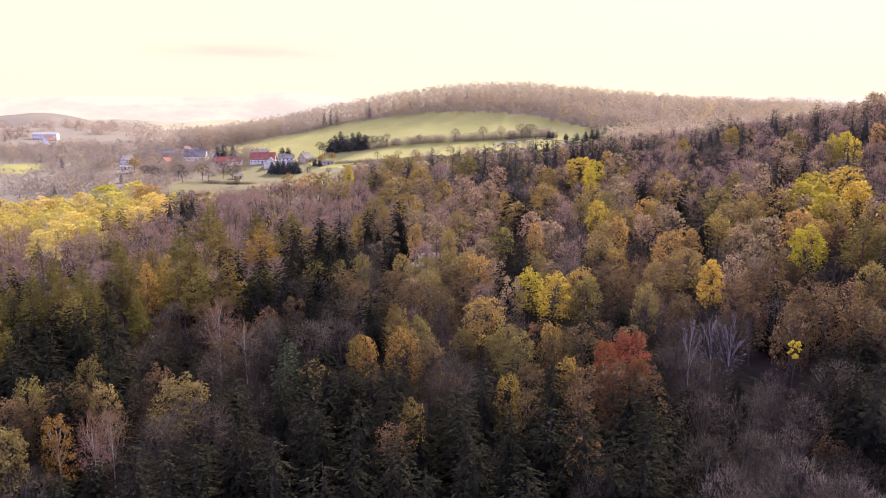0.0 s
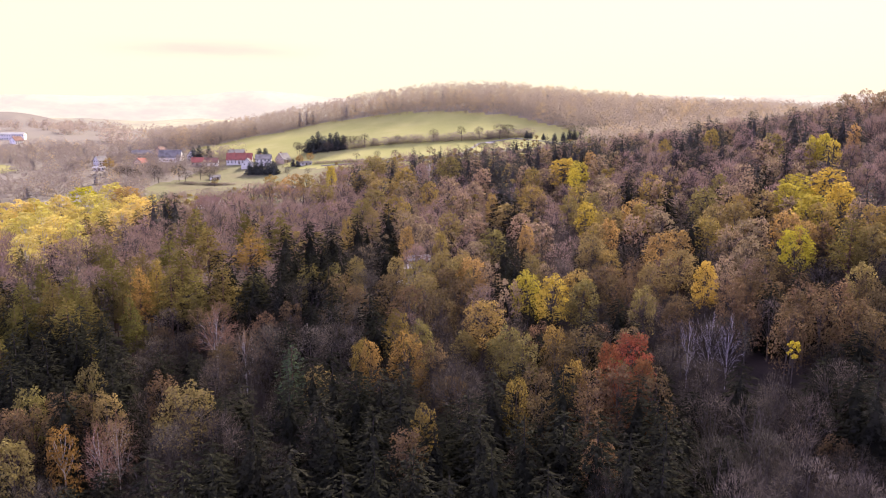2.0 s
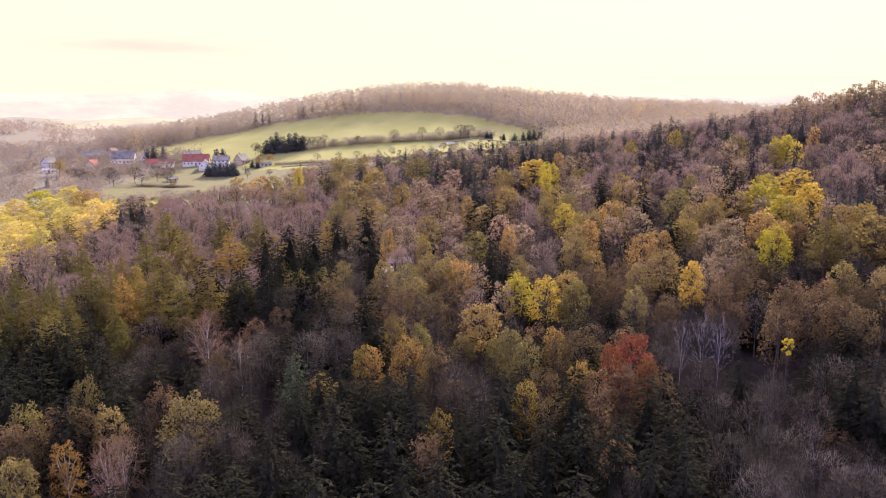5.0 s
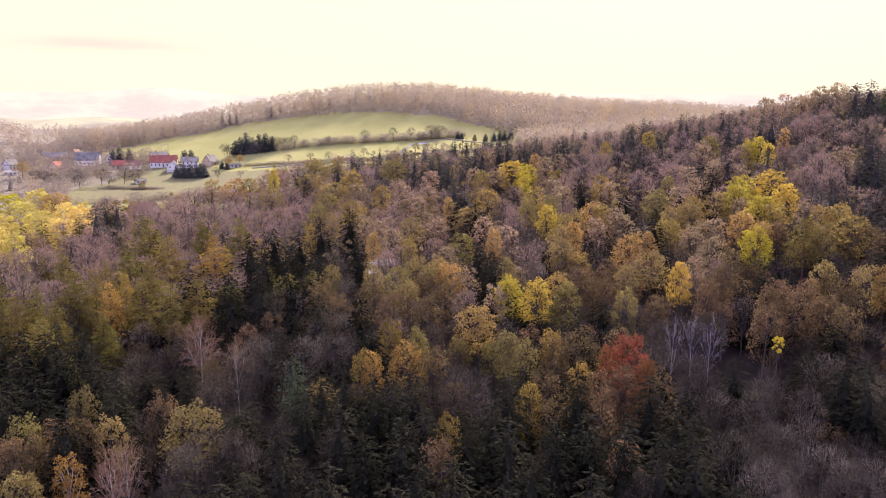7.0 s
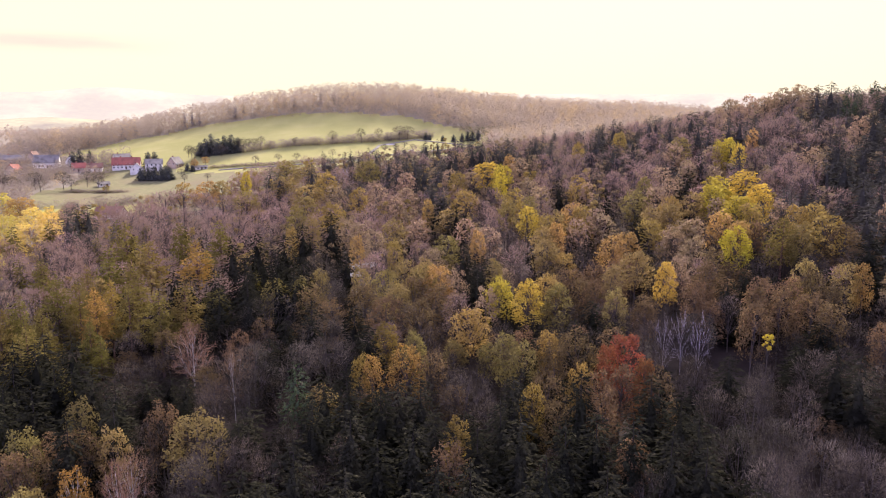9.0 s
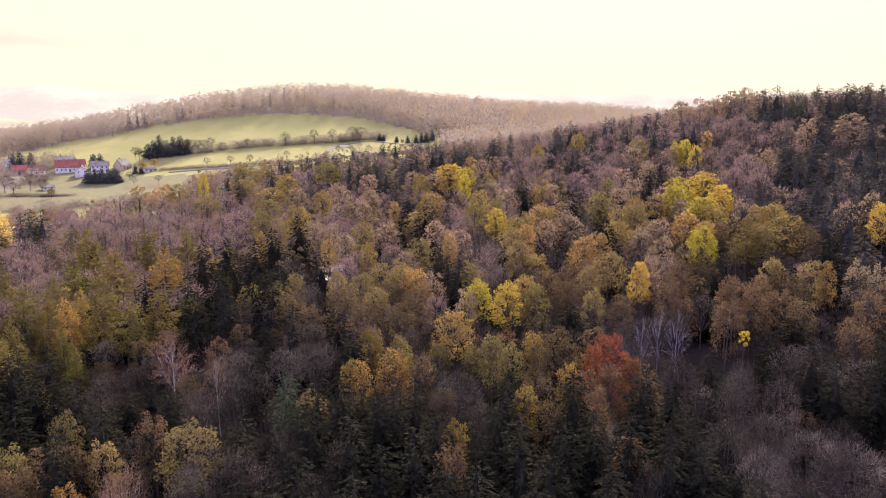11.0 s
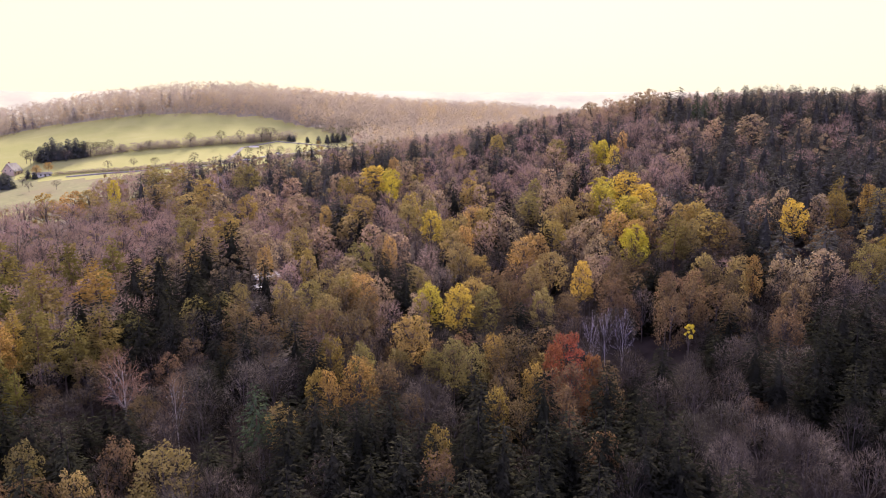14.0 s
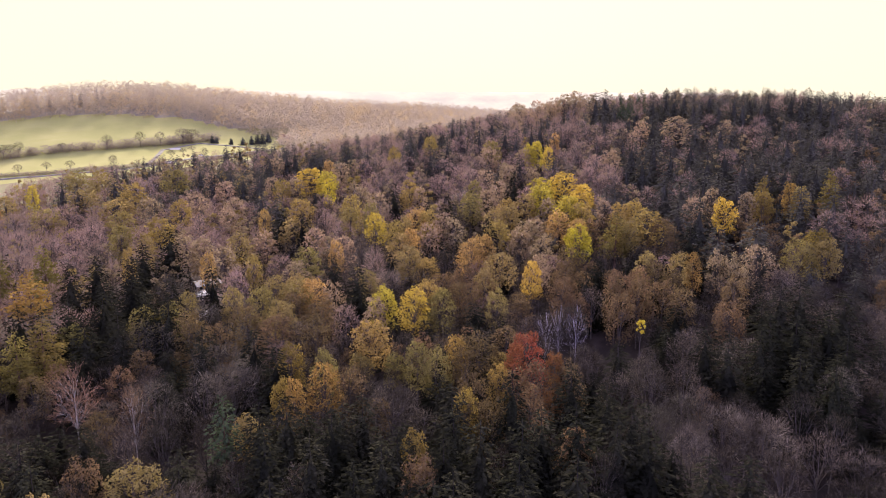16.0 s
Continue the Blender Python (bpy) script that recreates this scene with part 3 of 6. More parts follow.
species("grove_tree", "golden birch of the yellow grove, brightened in colour for sun", 4, lambda r: broadleaf(r, 19, r.uniform(4.2, 5.0), 0.2, leaves=2800, size=0.27), BARK_BIRCH, LEAF_GROVE_SUNLIT, 19)
species("small_yellow_tree", "small tree with a tuft of yellow leaves over bare stems", 1, lambda r: broadleaf(r, 16, 1.1, 0.86, leaves=520, size=0.2, lobes=14, limbs=7), BARK, LEAF_LEMON, 16)

TAKEN = []


def plant(kind, x, y, height=None, wide=None, turn=None, sink=0.0):
    """A tree at (x, y), with its height and the width of its crown."""
    full = SPECIES[kind + "_height"]
    height = height or full
    rng = random.Random(f"{kind}{x:.2f}{y:.2f}")
    choice = SPECIES[kind + "_far" if math.hypot(x + 30, y) > 240 else kind]
    root = choice[rng.randrange(len(choice))]
    s = height / full
    w = wide * (1.38 if kind in ("spruce", "grey_spruce") else 1.05) / DIAMETER[root.name] if wide else (0.35 + 0.65 * s)
    w = max((0.55 if "spruce" in kind or "larch" in kind else 0.6) * s, min(1.8 * s, w))
    m = Matrix.LocRotScale((x, y, gz(x, y) - sink), Euler((rng.uniform(-0.03, 0.03), rng.uniform(-0.03, 0.03), turn or rng.uniform(0, 6.28))), (w, w, s))
    TAKEN.append((x, y, (0.35 if kind == "bare_tree" else 0.42) * w * DIAMETER[root.name]))
    return copy_thing(root, m)


# ---- trees that stand out ----
# x, y, the width of the crown and the height
for x, y, wide, high in [(36.8, 133.1, 5.8, 20), (32.0, 142.6, 4.8, 20), (37.3, 145.5, 9.1, 20)]:
    plant("red_tree", x, y, wide=wide, height=high)
for x, y, wide, high in [(96.2, 193.2, 9.2, 20.5), (62.4, 320.6, 5.9, 20.5), (-174.0, 382.4, 17.4, 20.5)]:
    plant("lemon_tree", x, y, wide=wide, height=high)
for x, y, wide, high in [(144.8, 174.8, 8.3, 20.5), (65.7, 179.6, 6.0, 20.5), (28.3, 182.7, 9.0, 20.5), (22.3, 189.7, 8.0, 20.5), (112.3, 217.2, 11.9, 20.5), (124.1, 224.0, 9.1, 20.5), (113.9, 235.5, 9.5, 20.5), (130.1, 241.0, 12.3, 20.5), (120.6, 242.9, 11.5, 20.5), (53.3, 256.5, 8.4, 20.5), (150.7, 276.4, 5.5, 20.5), (149.2, 288.2, 6.5, 20.5), (153.5, 288.6, 7.0, 20.5), (66.3, 332.1, 9.7, 20.5), (62.2, 342.8, 14.0, 20.5), (-50.2, 393.1, 5.9, 20.5)]:
    plant("yellow_tree", x, y, wide=wide, height=high)
for x, y, wide, high in [(10.4, 172.1, 10.3, 20), (120.8, 186.9, 12.4, 20), (35.4, 188.1, 8.6, 20), (124.3, 197.8, 7.4, 20), (119.8, 198.4, 8.1, 20), (100.7, 200.1, 7.4, 20), (64.2, 208.4, 9.9, 20), (10.2, 208.4, 9.4, 20), (111.5, 209.4, 9.6, 20), (68.8, 209.5, 8.5, 20), (100.8, 209.9, 9.6, 20), (81.6, 218.3, 10.0, 20), (55.5, 233.2, 6.5, 20), (96.9, 235.2, 8.2, 20), (2.2, 237.6, 5.5, 20), (28.9, 237.9, 5.0, 20), (56.1, 245.7, 7.7, 20), (69.8, 246.6, 9.0, 20), (-9.5, 250.1, 5.0, 20), (68.7, 252.3, 8.8, 20), (-30.3, 265.3, 5.0, 20), (56.8, 286.0, 8.9, 20), (85.5, 288.5, 9.0, 20), (166.9, 291.8, 5.6, 20)]:
    plant("gold_tree", x, y, wide=wide, height=high)
for x, y, wide, high in [(23.7, 294.7, 5.0, 20), (41.4, 298.9, 10.7, 20), (-13.4, 302.2, 10.8, 20), (0.2, 328.4, 8.9, 20), (46.7, 336.5, 9.2, 20), (111.9, 352.5, 6.7, 20), (134.9, 355.1, 7.9, 20), (77.2, 355.4, 6.7, 20), (-12.2, 366.5, 13.0, 20), (-151.3, 380.1, 15.7, 20), (-68.8, 380.5, 12.7, 20), (-78.8, 381.3, 10.2, 20)]:
    plant("gold_tree", x, y, wide=wide, height=high)
# gold trees close by, in the leaf colour darkened for shade
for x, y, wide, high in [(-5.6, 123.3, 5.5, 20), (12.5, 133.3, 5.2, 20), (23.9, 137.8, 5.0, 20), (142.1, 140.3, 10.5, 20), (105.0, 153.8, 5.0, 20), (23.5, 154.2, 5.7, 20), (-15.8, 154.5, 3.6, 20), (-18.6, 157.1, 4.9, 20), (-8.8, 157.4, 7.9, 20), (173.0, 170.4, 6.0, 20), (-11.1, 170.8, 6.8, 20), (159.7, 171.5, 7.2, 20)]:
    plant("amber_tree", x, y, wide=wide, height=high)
for x, y, wide, high in [(-80.6, 199.2, 7.8, 24), (-78.3, 205.0, 7.4, 24), (-59.8, 242.3, 11.3, 24)]:
    plant("golden_larch", x, y, wide=wide, height=high)
for x, y, wide, high in [(62.0, 155.6, 5.3, 15.5), (54.6, 159.2, 4.1, 15.5), (59.9, 160.0, 6.7, 15.5), (-6.0, 389.9, 6.5, 15.5), (1.4, 400.9, 9.1, 15.5)]:
    plant("aspen", x, y, wide=wide, height=high)
for x, y, wide, high in [(-62.3, 126.9, 4.5, 19), (-61.2, 131.0, 7.1, 19), (-45.8, 168.4, 7.3, 19), (-55.6, 179.8, 10.4, 19)]:
    plant("birch", x, y, wide=wide, height=high)
for x, y, wide, high in [(-69.3, 127.7, 5.7, 18)]:
    plant("orange_tree", x, y, wide=wide, height=high)
for x, y, wide, high in [(-52.9, 213.4, 8.4, 17)]:
    plant("green_tree", x, y, wide=wide, height=high)
for x, y, wide, high in [(-32.2, 150.1, 6.5, 23), (232.0, 306.8, 5.1, 23), (230.2, 311.4, 5.4, 23), (247.0, 315.0, 6.8, 23)]:
    plant("pine", x, y, wide=wide, height=high)
for x, y, wide, high in [(55.2, 94.5, 13.1, 18.5), (82.9, 95.4, 9.0, 18.5), (41.9, 99.5, 9.1, 18.5), (51.9, 100.6, 11.1, 18.5), (48.7, 107.8, 9.8, 18.5), (41.1, 108.3, 11.0, 18.5), (79.2, 116.6, 13.1, 18.5), (70.6, 126.7, 10.8, 18.5), (-50.3, 127.6, 9.2, 18.5), (-46.6, 133.4, 12.8, 18.5), (2.5, 146.2, 12.0, 18.5), (-31.5, 170.6, 10.2, 18.5), (-41.3, 170.8, 10.7, 18.5), (-24.4, 172.4, 13.5, 18.5), (-24.4, 183.2, 14.3, 18.5), (-38.6, 202.3, 17.7, 18.5), (33.5, 206.9, 9.2, 18.5), (-20.3, 207.4, 10.5, 18.5), (-18.8, 222.0, 11.2, 18.5), (-23.3, 240.3, 10.5, 18.5)]:
    plant("lime_tree", x, y, wide=wide, height=high)
for x, y, wide, high in [(-74.4, 119.7, 6.6, 19.5), (138.8, 135.5, 9.1, 19.5), (-64.6, 137.1, 6.5, 19.5), (-80.6, 138.2, 7.5, 19.5), (-50.6, 138.5, 11.4, 19.5), (134.1, 140.8, 9.9, 19.5), (-73.1, 148.3, 6.5, 19.5), (17.0, 152.0, 7.7, 19.5), (14.0, 155.8, 6.5, 19.5), (102.4, 157.5, 8.1, 19.5), (95.5, 163.9, 6.7, 19.5), (-5.3, 165.3, 6.5, 19.5), (171.4, 165.5, 6.5, 19.5), (48.2, 172.3, 6.6, 19.5), (35.2, 181.0, 8.2, 19.5), (53.5, 186.1, 7.1, 19.5), (111.8, 186.8, 7.9, 19.5), (63.5, 193.1, 10.5, 19.5), (-4.0, 197.3, 8.8, 19.5), (26.2, 207.3, 6.5, 19.5), (-29.9, 209.4, 6.5, 19.5), (-5.1, 209.8, 8.2, 19.5), (-36.4, 210.8, 8.5, 19.5), (5.6, 211.3, 9.8, 19.5)]:
    plant("olive_tree", x, y, wide=wide, height=high)
for x, y, wide, high in [(-12.4, 213.6, 6.5, 19.5), (-23.9, 216.2, 6.5, 19.5), (7.6, 216.4, 6.9, 19.5), (1.0, 217.4, 8.5, 19.5), (46.0, 217.6, 9.0, 19.5), (93.9, 228.1, 7.8, 19.5), (87.8, 229.0, 8.6, 19.5), (50.3, 230.8, 8.7, 19.5), (105.6, 235.0, 9.7, 19.5), (18.5, 236.2, 10.0, 19.5), (61.1, 248.5, 6.6, 19.5), (92.0, 251.1, 10.3, 19.5), (103.3, 266.2, 6.7, 19.5), (6.1, 267.5, 9.9, 19.5), (58.8, 271.9, 7.7, 19.5), (50.5, 272.3, 7.7, 19.5), (27.4, 273.2, 11.1, 19.5), (-22.9, 281.6, 6.5, 19.5), (-28.1, 299.6, 9.4, 19.5), (144.3, 311.7, 10.0, 19.5), (-24.4, 323.6, 11.8, 19.5), (-48.2, 343.5, 12.4, 19.5), (-21.3, 347.5, 15.0, 19.5), (-31.8, 374.3, 14.9, 19.5)]:
    plant("olive_tree", x, y, wide=wide, height=high)
for x, y, wide, high in [(-62.0, 381.9, 10.5, 19.5), (11.3, 389.1, 14.2, 19.5), (-19.7, 403.1, 16.0, 19.5), (-29.3, 417.9, 16.5, 19.5)]:
    plant("olive_tree", x, y, wide=wide, height=high)
for x, y, wide, high in [(185.7, 164.6, 7.5, 24), (165.1, 176.0, 7.9, 24), (-90.4, 178.2, 11.4, 24), (-89.2, 186.9, 8.1, 24), (106.9, 188.1, 11.0, 24), (-106.5, 189.1, 7.8, 24), (-100.6, 193.2, 8.9, 24), (-97.4, 197.0, 7.4, 24), (-65.1, 197.4, 9.6, 24), (-73.2, 201.1, 9.4, 24), (-59.9, 203.6, 11.3, 24), (-109.9, 205.9, 8.8, 24), (-86.8, 208.0, 7.5, 24), (-92.6, 210.8, 9.0, 24), (-86.8, 218.4, 7.1, 24), (-75.3, 218.8, 11.7, 24), (-100.8, 227.4, 8.2, 24), (-84.6, 236.9, 10.6, 24), (-74.3, 244.6, 12.6, 24), (-66.9, 266.3, 8.7, 24), (-54.6, 267.0, 9.7, 24), (-85.7, 271.1, 12.5, 24)]:
    plant("larch", x, y, wide=wide, height=high)
for x, y, wide, high in [(-137.7, 252.6, 11.5, 19), (-140.5, 270.4, 13.1, 19), (-131.7, 277.1, 9.0, 19), (-145.1, 291.7, 13.7, 19), (-158.7, 294.1, 14.7, 19), (-127.0, 308.0, 13.8, 19), (-163.0, 316.5, 14.1, 19), (-144.9, 333.9, 13.5, 19), (-127.6, 336.2, 11.5, 19), (-187.6, 348.1, 16.8, 19), (-183.0, 351.5, 17.6, 19), (-139.5, 352.7, 12.9, 19), (-162.5, 365.8, 16.3, 19), (-178.5, 366.5, 17.7, 19), (-168.6, 406.2, 20.4, 19)]:
    plant("grove_tree", x, y, wide=wide, height=high)
for x, y, wide, high in [(112.6, 145.5, 7.5, 20.0), (122.9, 145.8, 10.7, 19.7), (111.7, 150.8, 7.5, 19.7), (154.9, 175.3, 7.5, 19.9), (17.9, 185.0, 7.5, 20.3), (73.7, 186.0, 7.5, 18.7), (140.6, 186.2, 7.5, 20.1), (151.1, 186.6, 7.5, 20.2), (84.6, 198.2, 8.3, 19.0), (14.8, 206.6, 8.1, 18.7), (120.5, 207.5, 7.5, 19.2), (84.1, 209.9, 8.7, 19.4), (90.5, 214.8, 10.1, 18.4), (94.4, 215.8, 9.0, 18.3), (110.0, 225.8, 8.6, 18.7), (12.3, 228.4, 10.5, 18.8), (72.2, 232.3, 8.7, 19.9), (64.3, 234.9, 7.6, 19.9), (72.4, 239.8, 9.0, 19.9), (225.2, 240.8, 8.2, 18.4), (36.2, 246.8, 9.6, 18.3), (162.9, 250.2, 9.9, 19.5), (101.2, 253.8, 9.5, 19.5), (-2.6, 256.1, 10.3, 18.8)]:
    plant("tan_oak", x, y, wide=wide, height=high)
for x, y, wide, high in [(30.6, 259.8, 9.2, 18.7), (111.0, 260.0, 7.5, 19.5), (215.7, 261.2, 14.5, 19.8), (131.2, 262.9, 7.5, 18.6), (-6.2, 268.0, 9.9, 19.2), (15.4, 268.3, 9.9, 18.6), (199.9, 268.4, 9.1, 20.2), (125.4, 270.5, 7.7, 19.4), (-10.2, 273.2, 10.0, 20.1), (126.1, 274.2, 7.8, 19.5), (117.3, 277.7, 8.9, 18.8), (87.1, 283.0, 7.5, 18.5), (68.3, 283.1, 10.5, 20.2), (146.7, 288.4, 9.3, 18.8), (138.0, 303.7, 10.3, 19.6), (71.0, 305.8, 9.7, 17.9), (13.3, 305.8, 8.6, 19.7), (17.9, 317.7, 10.5, 20.0), (54.5, 337.0, 12.4, 18.8), (9.5, 337.1, 12.3, 19.6), (-9.6, 343.6, 11.3, 19.3), (44.0, 344.1, 9.6, 20.0), (78.9, 346.2, 10.9, 19.6), (86.8, 350.3, 7.5, 19.2)]:
    plant("tan_oak", x, y, wide=wide, height=high)
for x, y, wide, high in [(242.3, 351.3, 11.4, 20.1), (25.2, 353.1, 11.1, 19.3), (191.3, 355.7, 8.8, 19.7), (230.0, 359.5, 10.2, 23.0), (238.6, 361.9, 12.4, 19.9), (223.2, 364.3, 10.4, 19.4), (208.3, 365.4, 9.7, 18.7), (233.3, 365.7, 12.4, 19.2), (247.7, 369.1, 11.8, 21.8), (217.5, 369.6, 9.8, 22.1), (24.4, 371.9, 8.7, 20.2), (237.8, 377.9, 10.7, 20.2), (230.6, 378.2, 12.7, 18.9), (60.8, 384.6, 10.7, 18.9), (222.0, 392.4, 12.9, 19.7), (224.4, 398.8, 11.3, 19.4)]:
    plant("tan_oak", x, y, wide=wide, height=high)
for x, y, wide, high in [(23.4, 112.1, 7.5, 18.2), (-7.8, 116.4, 7.5, 19.7), (24.3, 126.7, 7.5, 19.7), (16.6, 129.5, 7.5, 18.4), (37.9, 130.0, 7.5, 19.1), (-79.8, 131.0, 7.5, 19.1), (90.8, 131.1, 8.7, 18.4), (-77.2, 133.8, 8.5, 18.1), (27.7, 135.2, 7.7, 18.5), (32.5, 136.6, 7.5, 18.1), (-69.5, 137.4, 7.5, 19.5), (101.6, 137.6, 8.5, 18.8), (17.2, 137.9, 7.5, 19.6), (-75.1, 141.0, 7.7, 18.2), (85.5, 141.8, 8.2, 19.3), (-57.4, 146.5, 7.5, 18.8), (86.2, 149.0, 9.3, 18.9), (23.2, 149.8, 7.5, 18.0), (72.3, 150.4, 7.5, 19.3), (80.6, 152.0, 7.5, 19.6), (93.5, 152.3, 7.5, 18.5), (29.9, 152.5, 10.9, 19.1), (-2.7, 155.8, 7.5, 18.5), (77.0, 156.9, 7.5, 19.1)]:
    plant("oak", x, y, wide=wide, height=high)
for x, y, wide, high in [(80.6, 158.8, 9.1, 19.7), (88.7, 159.1, 7.7, 18.0), (95.2, 160.0, 7.5, 17.9), (68.2, 168.9, 7.5, 18.7), (76.3, 177.3, 7.5, 18.5), (122.3, 182.1, 10.9, 18.4), (0.4, 182.9, 8.2, 19.7), (47.0, 184.1, 7.5, 18.3), (44.7, 185.3, 7.5, 18.1), (83.8, 185.4, 7.5, 19.3), (-8.0, 189.9, 10.5, 19.2), (-22.8, 193.6, 8.6, 18.7), (5.6, 194.0, 10.7, 19.3), (44.0, 194.7, 10.9, 18.0), (52.6, 195.0, 7.7, 18.1), (-12.4, 198.4, 10.9, 19.4), (106.0, 199.3, 7.6, 18.2), (-26.2, 200.4, 9.2, 19.7), (1.8, 204.6, 9.5, 18.5)]:
    plant("oak", x, y, wide=wide, height=high)
for x, y, wide, high in [(60.0, 85.5, 10.4, 17.7), (49.7, 85.8, 9.6, 17.8), (68.5, 88.1, 7.6, 17.4), (69.0, 95.5, 8.9, 18.4), (22.1, 102.6, 7.5, 18.6), (61.3, 103.5, 8.0, 17.1), (32.1, 108.6, 7.5, 17.8), (54.6, 109.0, 8.4, 18.4), (11.1, 116.7, 7.5, 17.0), (61.3, 119.1, 7.5, 17.6), (51.3, 119.4, 10.8, 18.7), (-30.7, 121.1, 7.5, 18.3), (45.9, 123.4, 9.3, 17.7), (59.3, 126.4, 7.5, 18.5), (-38.8, 128.6, 7.5, 17.2), (-24.8, 129.6, 7.5, 17.0), (-42.6, 133.8, 7.5, 18.0), (47.3, 134.3, 7.5, 17.8), (-33.9, 137.1, 7.6, 18.7), (-52.1, 142.0, 7.5, 17.6), (-60.2, 143.9, 8.8, 17.6), (138.3, 151.0, 7.8, 18.0), (-49.2, 153.6, 7.8, 18.6), (-42.7, 156.3, 9.6, 17.2)]:
    plant("bare_tree", x, y, wide=wide, height=high)
for x, y, wide, high in [(-40.9, 161.9, 8.8, 18.0), (16.3, 166.5, 7.5, 18.0), (-19.1, 171.5, 8.8, 17.6), (-0.2, 173.8, 7.5, 17.5), (-2.3, 186.9, 8.6, 18.5), (-111.0, 200.8, 9.9, 18.3), (-92.2, 202.9, 7.5, 17.1), (43.5, 204.5, 10.5, 17.3), (56.1, 211.3, 9.8, 17.7), (-125.2, 227.4, 9.3, 18.6), (83.2, 247.8, 8.1, 17.9), (44.4, 249.3, 13.1, 17.9), (40.7, 285.9, 8.7, 18.1), (79.7, 294.4, 8.5, 17.7)]:
    plant("bare_tree", x, y, wide=wide, height=high)
for x, y, wide, high in [(160.8, 148.6, 12.9, 20.0), (201.1, 170.2, 9.0, 19.4), (11.1, 188.9, 9.0, 19.8), (144.0, 208.8, 9.4, 19.4), (-100.1, 218.0, 10.9, 18.9), (-111.3, 226.2, 12.5, 19.5), (-120.0, 231.3, 12.7, 20.0), (-7.0, 231.6, 9.4, 19.8), (146.4, 232.2, 11.2, 19.1), (141.7, 233.2, 9.0, 19.2), (9.5, 236.7, 9.6, 20.3), (151.2, 238.6, 9.0, 19.5), (-0.4, 239.1, 11.4, 18.9), (138.3, 240.3, 9.0, 20.7), (143.0, 241.5, 10.9, 20.5), (-119.4, 241.7, 13.3, 19.8), (113.0, 243.3, 9.0, 20.4), (-115.4, 249.1, 13.7, 19.9), (155.8, 249.2, 11.9, 20.1), (-101.6, 253.8, 11.8, 19.9), (156.6, 253.8, 9.5, 19.6), (135.7, 255.3, 9.0, 18.8), (42.1, 262.0, 10.6, 20.0), (130.4, 265.7, 9.0, 20.0)]:
    plant("beech", x, y, wide=wide, height=high)
for x, y, wide, high in [(158.3, 265.8, 10.0, 19.8), (-109.1, 266.8, 12.4, 20.4), (153.3, 269.0, 10.1, 20.7), (167.6, 273.8, 12.9, 20.1), (192.7, 275.5, 12.7, 20.7), (-0.6, 278.6, 9.0, 19.6), (-107.2, 278.7, 12.4, 20.1), (-100.4, 279.4, 10.5, 19.5), (-45.9, 279.4, 10.6, 19.1), (44.0, 282.5, 9.0, 20.4), (-61.2, 283.9, 10.7, 19.5), (-37.9, 284.0, 10.8, 19.5), (108.6, 284.3, 10.6, 19.7), (142.6, 284.9, 9.6, 19.0), (115.9, 285.6, 10.6, 18.9), (101.8, 289.8, 10.7, 20.3), (-76.7, 292.7, 10.5, 19.8), (190.9, 292.8, 13.2, 19.0), (83.6, 296.5, 9.0, 18.9), (125.6, 297.3, 11.0, 20.3), (-84.4, 298.2, 11.2, 20.2), (182.7, 299.9, 12.7, 20.6), (-50.1, 300.5, 12.5, 20.2), (-42.9, 302.5, 12.6, 20.6)]:
    plant("beech", x, y, wide=wide, height=high)
for x, y, wide, high in [(192.9, 303.6, 11.3, 20.2), (99.0, 304.2, 11.8, 19.3), (181.5, 304.5, 10.2, 20.6), (188.1, 305.0, 11.4, 20.2), (-37.5, 306.1, 12.7, 20.7), (94.0, 310.7, 12.0, 19.1), (117.4, 311.8, 12.1, 19.9), (-58.9, 312.1, 12.9, 20.5), (127.0, 317.0, 12.3, 19.7), (88.0, 319.0, 12.3, 19.7), (163.8, 320.2, 9.0, 20.5), (141.5, 321.5, 10.7, 19.1), (-34.0, 321.6, 12.8, 20.1), (-93.6, 322.4, 12.1, 20.5), (-72.7, 324.5, 13.4, 19.5), (154.2, 326.9, 9.7, 18.9), (101.5, 329.5, 12.7, 20.5), (117.0, 329.7, 12.8, 19.1), (-84.5, 334.9, 13.8, 20.0), (110.1, 335.5, 13.0, 19.1), (-50.6, 341.8, 14.1, 19.7), (146.1, 343.1, 10.8, 19.9), (182.3, 346.5, 9.6, 20.7), (99.2, 346.7, 13.4, 19.5)]:
    plant("beech", x, y, wide=wide, height=high)
for x, y, wide, high in [(91.8, 348.9, 12.2, 19.8), (-39.7, 350.0, 13.2, 20.6), (165.9, 350.7, 9.7, 20.4), (-93.1, 351.5, 13.2, 18.9), (-59.3, 354.3, 14.6, 18.9), (-68.7, 361.1, 14.9, 19.7), (-78.6, 372.2, 15.3, 19.8), (-87.4, 375.1, 16.7, 20.1), (164.8, 398.3, 11.7, 19.3)]:
    plant("beech", x, y, wide=wide, height=high)
